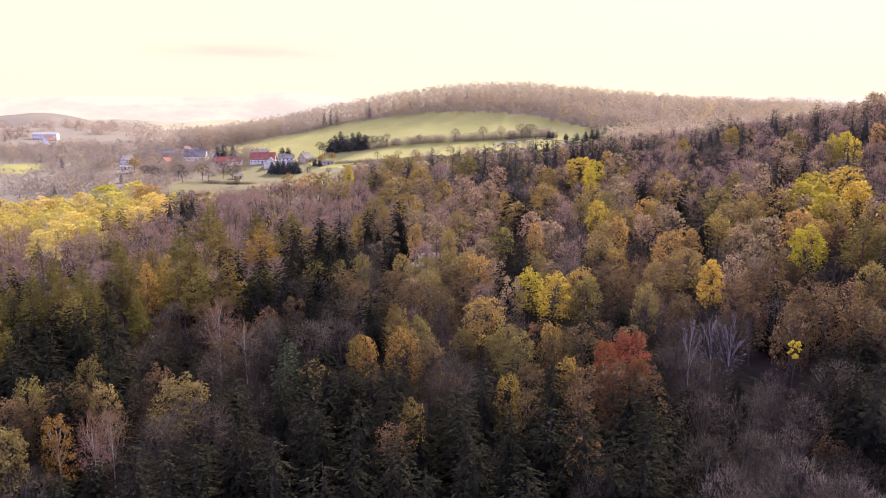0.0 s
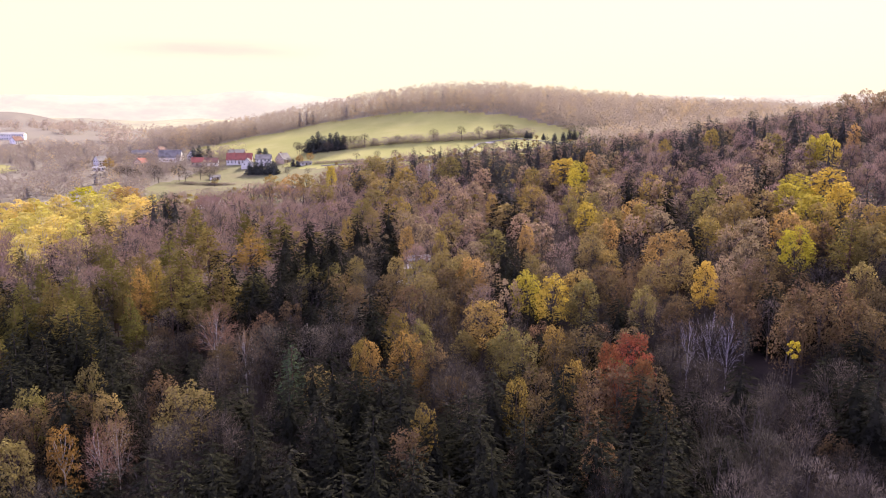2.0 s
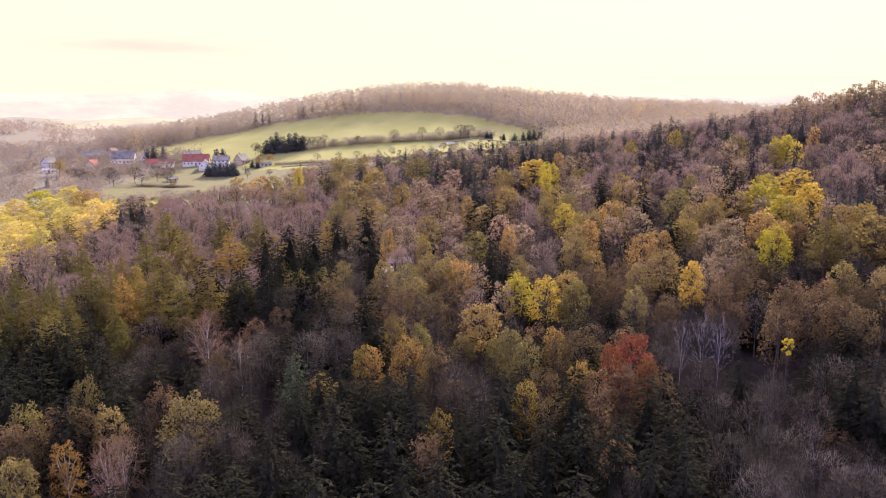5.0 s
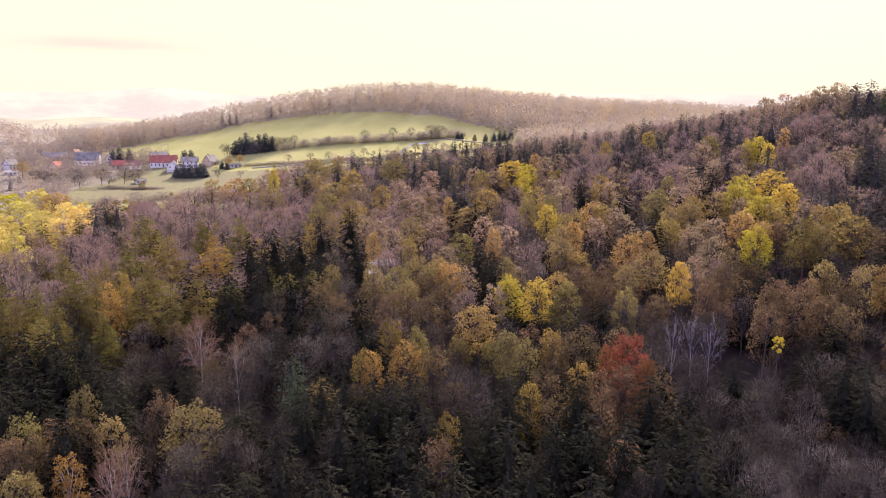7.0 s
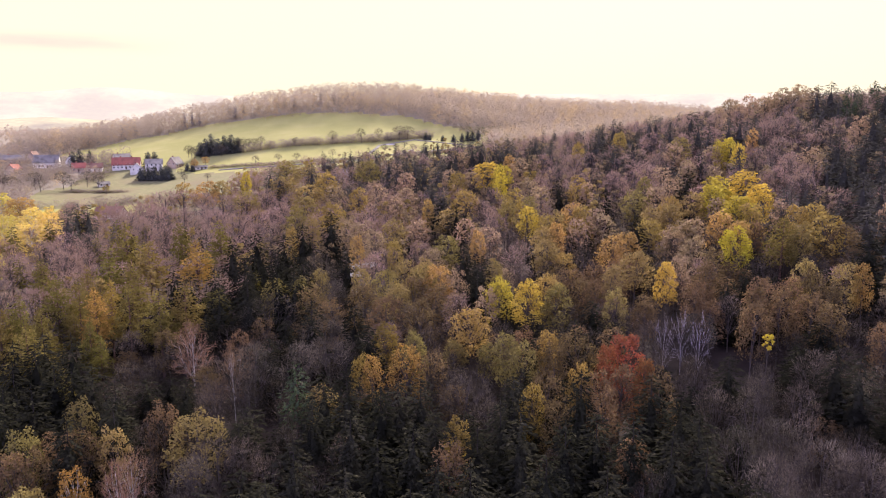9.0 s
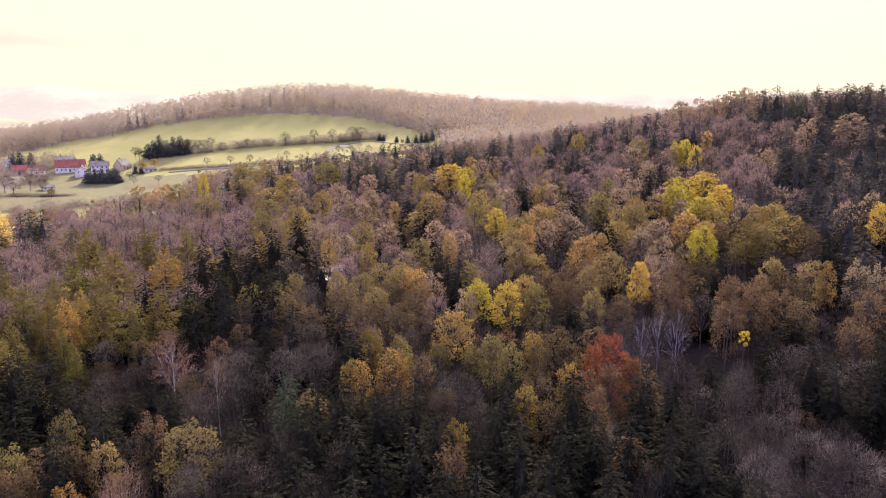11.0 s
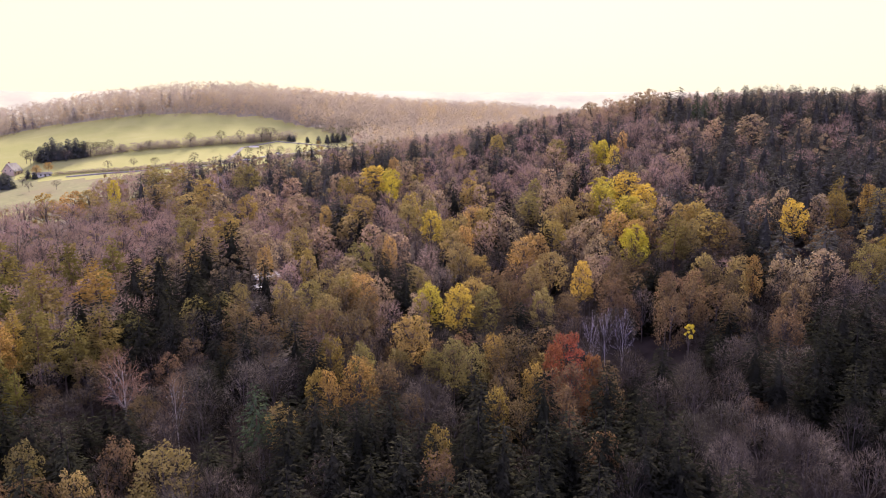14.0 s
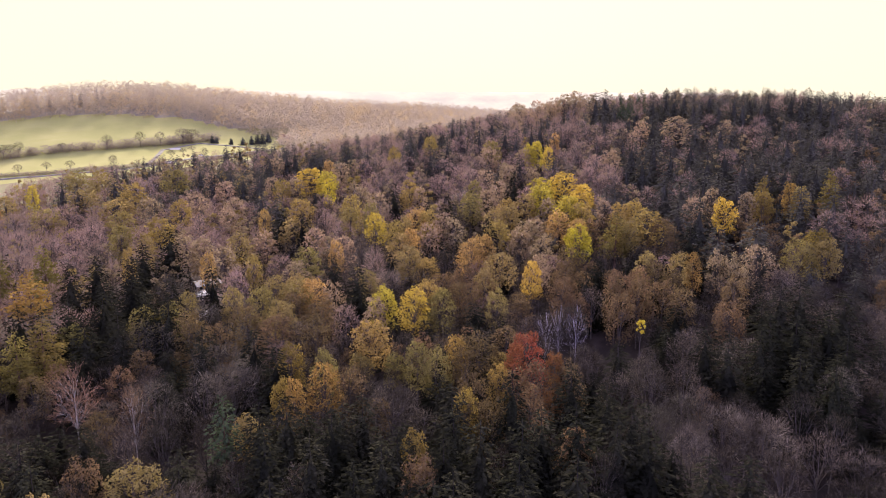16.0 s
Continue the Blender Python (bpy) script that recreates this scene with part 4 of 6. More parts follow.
# the grey spruces are farther spruces, with haze put into their needle colour
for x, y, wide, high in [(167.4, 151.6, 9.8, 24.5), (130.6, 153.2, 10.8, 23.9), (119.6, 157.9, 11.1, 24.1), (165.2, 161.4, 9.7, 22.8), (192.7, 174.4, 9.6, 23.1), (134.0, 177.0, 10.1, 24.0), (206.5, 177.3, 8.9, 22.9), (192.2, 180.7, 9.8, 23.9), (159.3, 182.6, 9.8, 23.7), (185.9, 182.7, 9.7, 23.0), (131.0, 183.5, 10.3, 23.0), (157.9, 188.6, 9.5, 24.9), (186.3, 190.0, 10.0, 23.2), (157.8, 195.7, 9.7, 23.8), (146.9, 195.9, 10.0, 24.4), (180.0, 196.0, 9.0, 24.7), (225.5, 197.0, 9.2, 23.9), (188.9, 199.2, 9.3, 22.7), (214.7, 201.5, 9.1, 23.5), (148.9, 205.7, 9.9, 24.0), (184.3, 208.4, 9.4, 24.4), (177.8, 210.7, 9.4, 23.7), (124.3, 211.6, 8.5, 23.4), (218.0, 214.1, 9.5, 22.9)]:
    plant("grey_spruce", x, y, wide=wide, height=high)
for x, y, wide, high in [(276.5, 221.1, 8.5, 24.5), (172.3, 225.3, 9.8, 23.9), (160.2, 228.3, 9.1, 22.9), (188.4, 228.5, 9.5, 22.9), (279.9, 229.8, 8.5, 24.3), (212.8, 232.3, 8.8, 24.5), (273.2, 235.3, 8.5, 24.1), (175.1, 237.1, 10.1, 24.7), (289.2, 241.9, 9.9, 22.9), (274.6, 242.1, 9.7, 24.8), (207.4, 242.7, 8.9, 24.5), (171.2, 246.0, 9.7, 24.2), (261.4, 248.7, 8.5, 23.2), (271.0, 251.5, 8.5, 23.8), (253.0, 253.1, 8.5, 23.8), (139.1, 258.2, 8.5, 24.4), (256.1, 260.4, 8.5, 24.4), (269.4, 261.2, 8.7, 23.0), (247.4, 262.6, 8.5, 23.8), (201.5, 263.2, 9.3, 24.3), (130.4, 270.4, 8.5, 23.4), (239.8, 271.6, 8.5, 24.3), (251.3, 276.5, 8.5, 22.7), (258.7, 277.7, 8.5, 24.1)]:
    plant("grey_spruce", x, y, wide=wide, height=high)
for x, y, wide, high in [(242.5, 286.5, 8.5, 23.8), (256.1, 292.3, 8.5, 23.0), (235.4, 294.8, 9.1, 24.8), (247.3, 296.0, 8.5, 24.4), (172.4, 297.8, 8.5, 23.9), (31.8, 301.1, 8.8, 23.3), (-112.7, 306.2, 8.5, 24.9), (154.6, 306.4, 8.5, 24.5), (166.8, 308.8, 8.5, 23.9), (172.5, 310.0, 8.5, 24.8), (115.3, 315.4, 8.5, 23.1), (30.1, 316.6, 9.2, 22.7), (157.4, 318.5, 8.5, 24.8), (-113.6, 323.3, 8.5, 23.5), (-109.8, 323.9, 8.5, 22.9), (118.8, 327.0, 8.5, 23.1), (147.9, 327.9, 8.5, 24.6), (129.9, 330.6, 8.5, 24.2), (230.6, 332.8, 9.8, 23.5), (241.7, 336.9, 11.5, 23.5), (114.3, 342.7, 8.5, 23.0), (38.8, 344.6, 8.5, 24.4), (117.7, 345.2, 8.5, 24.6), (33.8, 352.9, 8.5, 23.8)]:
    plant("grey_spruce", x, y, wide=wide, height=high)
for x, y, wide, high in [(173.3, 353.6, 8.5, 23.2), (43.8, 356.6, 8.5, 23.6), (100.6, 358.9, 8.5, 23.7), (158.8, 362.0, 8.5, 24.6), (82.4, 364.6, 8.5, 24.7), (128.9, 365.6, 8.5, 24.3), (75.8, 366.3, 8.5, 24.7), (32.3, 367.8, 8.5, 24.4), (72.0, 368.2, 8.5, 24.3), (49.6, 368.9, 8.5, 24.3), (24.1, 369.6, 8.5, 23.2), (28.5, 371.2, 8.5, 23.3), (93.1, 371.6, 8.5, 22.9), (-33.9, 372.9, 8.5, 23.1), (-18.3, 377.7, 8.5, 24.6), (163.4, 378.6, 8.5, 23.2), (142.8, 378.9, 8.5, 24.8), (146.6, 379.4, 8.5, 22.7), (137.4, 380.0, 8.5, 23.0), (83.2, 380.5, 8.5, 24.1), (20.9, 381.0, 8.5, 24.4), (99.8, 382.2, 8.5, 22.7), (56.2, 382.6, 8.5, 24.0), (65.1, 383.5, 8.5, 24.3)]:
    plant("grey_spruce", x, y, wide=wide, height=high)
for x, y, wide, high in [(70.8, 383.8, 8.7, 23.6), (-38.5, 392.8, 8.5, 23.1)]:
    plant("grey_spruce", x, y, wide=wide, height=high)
for x, y, wide, high in [(34.7, 82.2, 8.5, 24.0), (29.8, 85.6, 8.5, 23.6), (77.1, 93.3, 8.5, 23.6), (-1.6, 95.4, 8.5, 24.8), (28.8, 98.2, 8.5, 23.0), (72.9, 98.2, 8.5, 24.3), (88.9, 98.5, 8.5, 22.8), (12.6, 98.8, 8.5, 22.6), (-17.2, 101.9, 8.5, 22.8), (24.7, 102.8, 8.5, 24.3), (-12.3, 103.2, 8.5, 24.6), (83.3, 103.5, 8.5, 22.7), (5.4, 104.9, 8.5, 23.1), (31.8, 105.3, 8.5, 24.9), (-41.7, 106.3, 8.5, 23.7), (-6.4, 107.4, 8.5, 22.7), (-47.6, 107.5, 8.5, 24.2), (97.9, 108.9, 8.5, 22.9), (-26.2, 109.7, 8.5, 22.9), (22.7, 109.8, 8.5, 24.3), (-37.5, 110.1, 8.5, 23.0), (89.7, 110.8, 8.5, 23.4), (108.4, 111.2, 9.8, 22.7), (10.9, 111.4, 8.5, 24.2)]:
    plant("spruce", x, y, wide=wide, height=high)
for x, y, wide, high in [(77.9, 111.8, 8.5, 23.9), (82.8, 112.8, 8.5, 24.6), (32.6, 113.0, 8.5, 24.0), (69.0, 113.4, 8.5, 24.3), (18.2, 115.0, 8.5, 23.1), (4.4, 115.7, 8.5, 24.0), (-3.2, 116.0, 8.5, 23.0), (-19.7, 117.4, 8.5, 22.8), (-33.7, 119.0, 8.5, 24.1), (-13.8, 119.8, 8.5, 23.7), (70.5, 120.4, 8.5, 22.9), (106.5, 121.3, 10.3, 22.7), (91.4, 121.5, 8.5, 23.3), (-9.3, 122.1, 8.5, 23.6), (3.4, 122.5, 8.5, 23.8), (100.0, 122.8, 8.5, 24.2), (32.5, 123.3, 8.5, 23.1), (20.1, 127.3, 8.5, 24.8), (-23.4, 127.3, 8.5, 23.5), (7.4, 131.4, 8.5, 23.7), (-17.1, 132.7, 8.5, 24.6), (-30.1, 133.2, 8.5, 24.1), (-72.2, 135.2, 8.5, 24.9), (-13.3, 135.6, 8.5, 23.1)]:
    plant("spruce", x, y, wide=wide, height=high)
for x, y, wide, high in [(-9.0, 136.4, 8.5, 23.5), (-84.6, 140.4, 8.5, 24.9), (-22.3, 141.1, 8.5, 24.9), (-65.1, 141.9, 8.5, 23.3), (-27.0, 144.8, 8.7, 22.9), (-80.4, 147.3, 8.5, 24.9), (-66.8, 150.5, 8.6, 23.5), (-87.2, 151.1, 8.5, 22.7), (-72.1, 154.4, 8.7, 24.5), (-91.1, 156.1, 8.5, 24.4), (-76.9, 157.8, 8.5, 23.1), (-79.5, 158.7, 8.5, 24.1), (-88.6, 160.7, 8.5, 23.6), (116.4, 165.4, 10.2, 22.9), (-94.8, 168.0, 8.5, 24.3), (-16.0, 168.7, 8.5, 22.6), (-90.3, 169.0, 8.5, 24.6), (-86.7, 170.4, 8.5, 23.4), (-79.5, 171.5, 8.5, 24.5), (-86.3, 176.3, 8.5, 22.7), (-17.5, 176.9, 8.8, 23.5), (-28.0, 185.0, 8.5, 22.7), (17.7, 194.0, 8.5, 22.9), (-43.7, 201.7, 8.8, 24.5)]:
    plant("spruce", x, y, wide=wide, height=high)
for x, y, wide, high in [(-50.8, 201.8, 8.5, 23.5), (20.8, 204.1, 9.9, 23.7), (-31.1, 206.0, 8.5, 23.7), (-35.2, 208.3, 8.5, 24.8), (-58.9, 211.7, 8.5, 23.5), (-28.3, 214.7, 8.5, 24.8), (75.0, 215.4, 8.5, 24.0), (-53.1, 216.2, 8.5, 23.3), (-63.3, 216.5, 8.6, 22.7), (-45.1, 217.1, 8.7, 23.4), (20.0, 218.8, 8.9, 22.7), (-15.6, 221.0, 8.5, 24.5), (-42.7, 223.9, 8.5, 24.1), (-35.0, 230.8, 8.8, 22.9), (-33.1, 240.6, 10.0, 24.9), (76.7, 243.7, 8.5, 24.8), (-49.6, 246.0, 8.5, 22.6), (-41.6, 251.3, 9.6, 23.0), (113.3, 252.5, 8.5, 24.5), (-26.7, 262.3, 8.5, 22.6), (29.3, 269.2, 8.9, 23.1), (-16.3, 272.6, 10.4, 23.7), (26.3, 280.9, 10.8, 23.5), (76.1, 283.8, 8.5, 23.4)]:
    plant("spruce", x, y, wide=wide, height=high)

plant("small_yellow_tree", 67.6, 138.6, height=57.0 - gz(67.6, 138.6))

TAKEN += [(62, 148, 7), (56, 151, 6), (66, 142, 5)]
# gaps kept clear so the huts and a house show from the camera
TAKEN += [(-5, 271, 8), (-8, 262, 7), (-9, 252, 6), (-12, 243, 6), (-14, 234, 5), (-120, 418, 12), (-119, 410, 11), (-117, 401, 10), (-115, 392, 9)]

# ---- the wood between them ----
def mixture(x, y, r):
    """Kinds of trees, by the part of the wood."""
    u = r.random()
    if x < -138 and 285 < y < 415:
        return "grove_tree"
    n = noise.noise(Vector((x / 26, y / 26, 3.0))) + 0.35 * noise.noise(Vector((x / 9, y / 9, 7.0)))
    if y < 150 and x < 42 and x > -48:
        table = (("spruce", 0.88), ("bare_tree", 0.12))
    elif y < 165 and x <= -48:
        table = (("spruce", 0.68), ("bare_tree", 0.32))
    elif x >= 42 and y < 174 - 0.3 * (x - 42):
        table = (("bare_tree", 0.72), ("lime_tree", 0.06), ("oak", 0.06), ("spruce", 0.16))
    elif x > 195 and y < 345:
        table = (("spruce", 0.7), ("oak", 0.14), ("beech", 0.16))
    elif x > 120 and y < 300 - 0.3 * (x - 120):
        table = (("spruce", 0.56), ("oak", 0.2), ("beech", 0.24)) if n > (-0.5 if x > 165 else -0.15) else (("oak", 0.5), ("beech", 0.3), ("olive_tree", 0.1), ("spruce", 0.1))
    elif x > 120 and y > 350:
        table = (("spruce", 0.42), ("beech", 0.42), ("oak", 0.16))
    elif x > 120:
        table = (("beech", 0.62), ("oak", 0.2), ("spruce", 0.15), ("gold_tree", 0.03))
    elif x < -30 and y < 215 and x > -75:
        table = (("bare_tree", 0.58), ("spruce", 0.34), ("oak", 0.08))
    elif x < -75 and y < 215:
        table = (("larch", 0.4), ("spruce", 0.4), ("bare_tree", 0.2))
    elif x < -40 and y < 330:
        table = (("beech", 0.72), ("larch", 0.1), ("spruce", 0.1), ("olive_tree", 0.08))
    elif y > 330 and x < -10:
        table = (("beech", 0.8), ("gold_tree", 0.1), ("olive_tree", 0.1))
    elif y > 360 and x < 115:
        table = (("spruce", 0.4), ("beech", 0.3), ("oak", 0.2), ("olive_tree", 0.1))
    elif y > 270:
        table = (("beech", 0.46), ("oak", 0.32), ("gold_tree", 0.05), ("olive_tree", 0.07), ("spruce", 0.1))
    elif n > 0.0:
        table = (("oak", 0.38), ("gold_tree", 0.03), ("olive_tree", 0.09), ("bare_tree", 0.35), ("spruce", 0.15))
    else:
        table = (("oak", 0.2), ("bare_tree", 0.55), ("beech", 0.1), ("spruce", 0.15))
    pick = table[0][0]
    for k, p in table:
        u -= p
        if u < 0:
            pick = k
            break
    # past these bounds spruces and oaks take the kinds coloured for haze
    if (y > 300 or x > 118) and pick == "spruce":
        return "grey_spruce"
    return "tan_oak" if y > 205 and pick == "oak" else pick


def in_view(x, y, margin=14):
    left = y * math.tan(radians(-31.5)) - margin
    dx, dy = x + 67, y - 11
    return x > left and dy * math.tan(radians(63)) + margin * 1.5 > dx and math.hypot(x + 30, y) > 68


NEAR_LIMIT = 228.0
wood_rng = random.Random(11)
far_list = {}
spacing = 6.3
for iy in range(int(62 / spacing), int(470 / spacing)):
    for ix in range(int(-330 / spacing), int(400 / spacing)):
        x = (ix + 0.5 * (iy % 2) + wood_rng.uniform(-0.36, 0.36)) * spacing
        y = (iy + wood_rng.uniform(-0.36, 0.36)) * spacing
        keep = wood_rng.random()
        if not in_view(x, y) or is_open(x, y) or (y > 400 and x < -60):
            continue
        if x < -105 and y > 425 + 0.2 * x:
            continue
        far = math.hypot(x + 30, y) > NEAR_LIMIT
        if any(abs(x - a) < d and abs(y - b) < d for a, b, d in TAKEN):
            continue
        if keep > (0.9 if not far else 0.88):
            continue
        kind = mixture(x, y, wood_rng)
        h = SPECIES[kind + "_height"] * wood_rng.uniform(0.6, 0.84) * (0.9 if "spruce" in kind else 1.0)
        if far:
            far_list.setdefault(kind, []).append((x, y, gz(x, y), h))
        else:
            plant(kind, x, y, height=h, wide=(9.0 if "spruce" in kind else 10.5) * wood_rng.uniform(0.8, 1.15) if kind in ("spruce", "grey_spruce", "bare_tree", "lime_tree") else None)

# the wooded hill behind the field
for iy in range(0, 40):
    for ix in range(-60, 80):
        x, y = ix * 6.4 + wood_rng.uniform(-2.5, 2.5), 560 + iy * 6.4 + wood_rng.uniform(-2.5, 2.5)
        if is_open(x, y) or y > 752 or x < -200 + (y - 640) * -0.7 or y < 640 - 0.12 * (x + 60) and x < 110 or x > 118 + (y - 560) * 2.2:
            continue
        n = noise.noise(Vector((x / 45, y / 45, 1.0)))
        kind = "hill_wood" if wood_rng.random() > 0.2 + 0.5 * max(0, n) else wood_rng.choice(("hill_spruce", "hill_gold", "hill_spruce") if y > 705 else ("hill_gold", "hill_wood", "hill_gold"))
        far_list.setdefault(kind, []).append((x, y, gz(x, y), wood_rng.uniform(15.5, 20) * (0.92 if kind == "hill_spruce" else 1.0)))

# and where it comes down to the wood, beside the field
for iy in range(26):
    for ix in range(48):
        x, y = 112 + ix * 6.6 + wood_rng.uniform(-2.5, 2.5), 462 + iy * 6.6 + wood_rng.uniform(-2.5, 2.5)
        if is_open(x, y) or is_open(x - 8, y + 4) or y > 560 and x <= 118 + (y - 560) * 2.2 or x < 150 and 560 < y < 595:
            continue
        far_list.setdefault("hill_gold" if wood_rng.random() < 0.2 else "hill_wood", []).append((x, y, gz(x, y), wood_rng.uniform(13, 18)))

# twigs, leaves and needles of the hill, paled in colour for the haze
HILL_TWIG_HAZED = leaf_material("hill_twigs_hazed", (0.39, 0.325, 0.265), (0.46, 0.385, 0.31), (0.41, 0.345, 0.285), 0.6, 0.9)
HILL_GOLD_HAZED = leaf_material("hill_gold", (0.48, 0.365, 0.21), (0.56, 0.43, 0.25), (0.48, 0.375, 0.25), 0.55, 0.9)
HILL_NEEDLE_HAZED = leaf_material("hill_needles_hazed", (0.22, 0.20, 0.19), (0.28, 0.26, 0.24), (0.24, 0.22, 0.21), 0.3, 0.9)


def low_broadleaf(rng, h, wide, leaves, size, low=0.1):
    t, c = broadleaf(rng, h, wide, low, leaves * 2, size * 0.72, 11, 1)
    return t, c


def brush(rng, h, wide, n, width, length, low=0.04, stem=True):
    """A far leafless tree: a dome of twig tufts round a short stem."""
    t, c = Shape(), Shape()
    if stem:
        t.tube([Vector((0, 0, -0.5)), Vector((0, 0, h * 0.75))], [0.013 * h, 0.004 * h], 3)
    mid, tall = h * (0.5 + low / 2), h * (0.47 - low / 2)
    for k in range(n):
        d = unit(rng)
        if d.z < 0 and rng.random() < 0.35:
            d.z = -d.z
        f = 1 - rng.random() ** 2 * 0.5
        p = Vector((d.x * wide * f, d.y * wide * f, mid + d.z * tall * f))
        way = (Vector((d.x, d.y, d.z * 0.7 + 0.4)) + unit(rng) * 0.5).normalized()
        ln = length * rng.uniform(0.6, 1.25)
        c.spike(p - way * ln * 0.5, p + way * ln * 0.5, width * rng.uniform(0.6, 1.2), rng)
    return t, c


def clump(rng, h, wide, n, size, low=0.12):
    """A far tree: a rounded crown of leaf or twig sprays in uneven lobes, on a short stem."""
    t, c = Shape(), Shape()
    t.tube([Vector((0, 0, -0.5)), Vector((0, 0, h * 0.2))], [0.012 * h, 0.004 * h], 3)
    lobes = []
    for k in range(11):
        f = (k + 0.5) / 11
        a = k * 2.39996 + rng.uniform(-0.4, 0.4)
        span = wide * math.sqrt(max(0.0, 1 - ((f - 0.35) / 0.75) ** 2))
        r = wide * rng.uniform(0.36, 0.5)
        d = max(0.0, span - r * 0.7)
        lobes.append((Vector((d * math.cos(a), d * math.sin(a), h * (low + (0.94 - low) * f))), r))
    for k in range(n):
        p, r = lobes[k % 11]
        d = unit(rng)
        d.z = abs(d.z) if rng.random() < 0.75 else d.z
        q = p + Vector((d.x, d.y, d.z * 1.15)) * r * (1 - 0.45 * rng.random() ** 2)
        m = (d + unit(rng) * 0.8).normalized()
        u = (m.orthogonal().normalized() + Vector((0, 0, rng.uniform(0, 0.8)))).normalized()
        z = size * rng.uniform(0.6, 1.3)
        c.leaf(q, u * z, m.cross(u).normalized() * z * 0.75)
    return t, c


def low_bare(rng, h, wide):
    t, c = brush(rng, h, wide, 270, 0.085, 2.3, 0.3)
    for k in range(6):
        d = dome(k, 6, rng)
        t.tube([Vector((0, 0, h * rng.uniform(0.3, 0.6))), Vector((d.x * wide * 0.8, d.y * wide * 0.8, h * 0.62 + d.z * h * 0.3))], [0.09, 0.03], 3)
    return t, c


FAR_BUILD = {
    "grey_spruce": (lambda r: conifer(r, 24, 5.2, 0.05, 80, 0.42, 6, 0.78, 0.48, 0.42, 0.8), NEEDLE_HAZED, 24),
    "spruce": (lambda r: conifer(r, 24, 5.2, 0.05, 80, 0.42, 6, 0.78, 0.48, 0.42, 0.8), NEEDLE, 24),
    "oak": (lambda r: low_broadleaf(r, 19, 4.6, 180, 0.7), LEAF_BROWN, 19),
    "larch": (lambda r: conifer(r, 24, 3.9, 0.38, 60, 0.2, 7, 0.7, 0.5, 0.0, 1.0), LARCH, 24),
    "bare_tree": (lambda r: low_bare(r, 19, 5.0), TWIG_GREY, 19),
    "lime_tree": (lambda r: low_bare(r, 19, 6.0), TWIG_TAN, 19),
    "beech": (lambda r: low_bare(r, 20, 4.5), TWIG_PURPLE, 20),
    "gold_tree": (lambda r: low_broadleaf(r, 20, 4.5, 190, 0.75), LEAF_GOLD, 20),
    "olive_tree": (lambda r: low_broadleaf(r, 20, 4.4, 190, 0.75), LEAF_OLIVE, 20),
    "tan_oak": (lambda r: low_broadleaf(r, 19, 4.6, 180, 0.7), LEAF_BROWN_HAZED, 19),
    "grove_tree": (lambda r: low_broadleaf(r, 19, 5.0, 420, 0.52, 0.1), LEAF_GROVE_SUNLIT, 19),
    "hill_wood": (lambda r: clump(r, 18, r.uniform(4.8, 6.0), 260, 0.42, 0.0), HILL_TWIG_HAZED, 18),
    "hill_gold": (lambda r: clump(r, 18, r.uniform(4.2, 5.4), 260, 0.42, 0.0), HILL_GOLD_HAZED, 18),
    "hill_spruce": (lambda r: conifer(r, 19, 4.2, 0.05, 24, 0.3, 5, 1.3, 0.5, 0.5, 0.6), HILL_NEEDLE_HAZED, 21),
}
FAR_NAME = {"lime_tree": "leafless grey-tan limes of the far wood", "spruce": "dark green spruces massed in the far wood", "oak": "brown oaks massed in the far wood", "grey_spruce": "grey-green spruces massed in the far wood", "larch": "yellow-green larches of the far wood", "bare_tree": "leafless grey trees of the far wood",
            "beech": "leafless purple-brown beeches of the far wood", 
            "gold_tree": "golden brown trees of the far wood", "olive_tree": "olive yellow trees of the far wood", "tan_oak": "tan-brown oaks of the far wood",
            "grove_tree": "golden birches massed in a grove, brightened in colour for sun", "hill_wood": "bare autumn woods on the far hill", "hill_gold": "pale golden trees on the far hill",
            "hill_spruce": "spruces scattered over the far hill"}


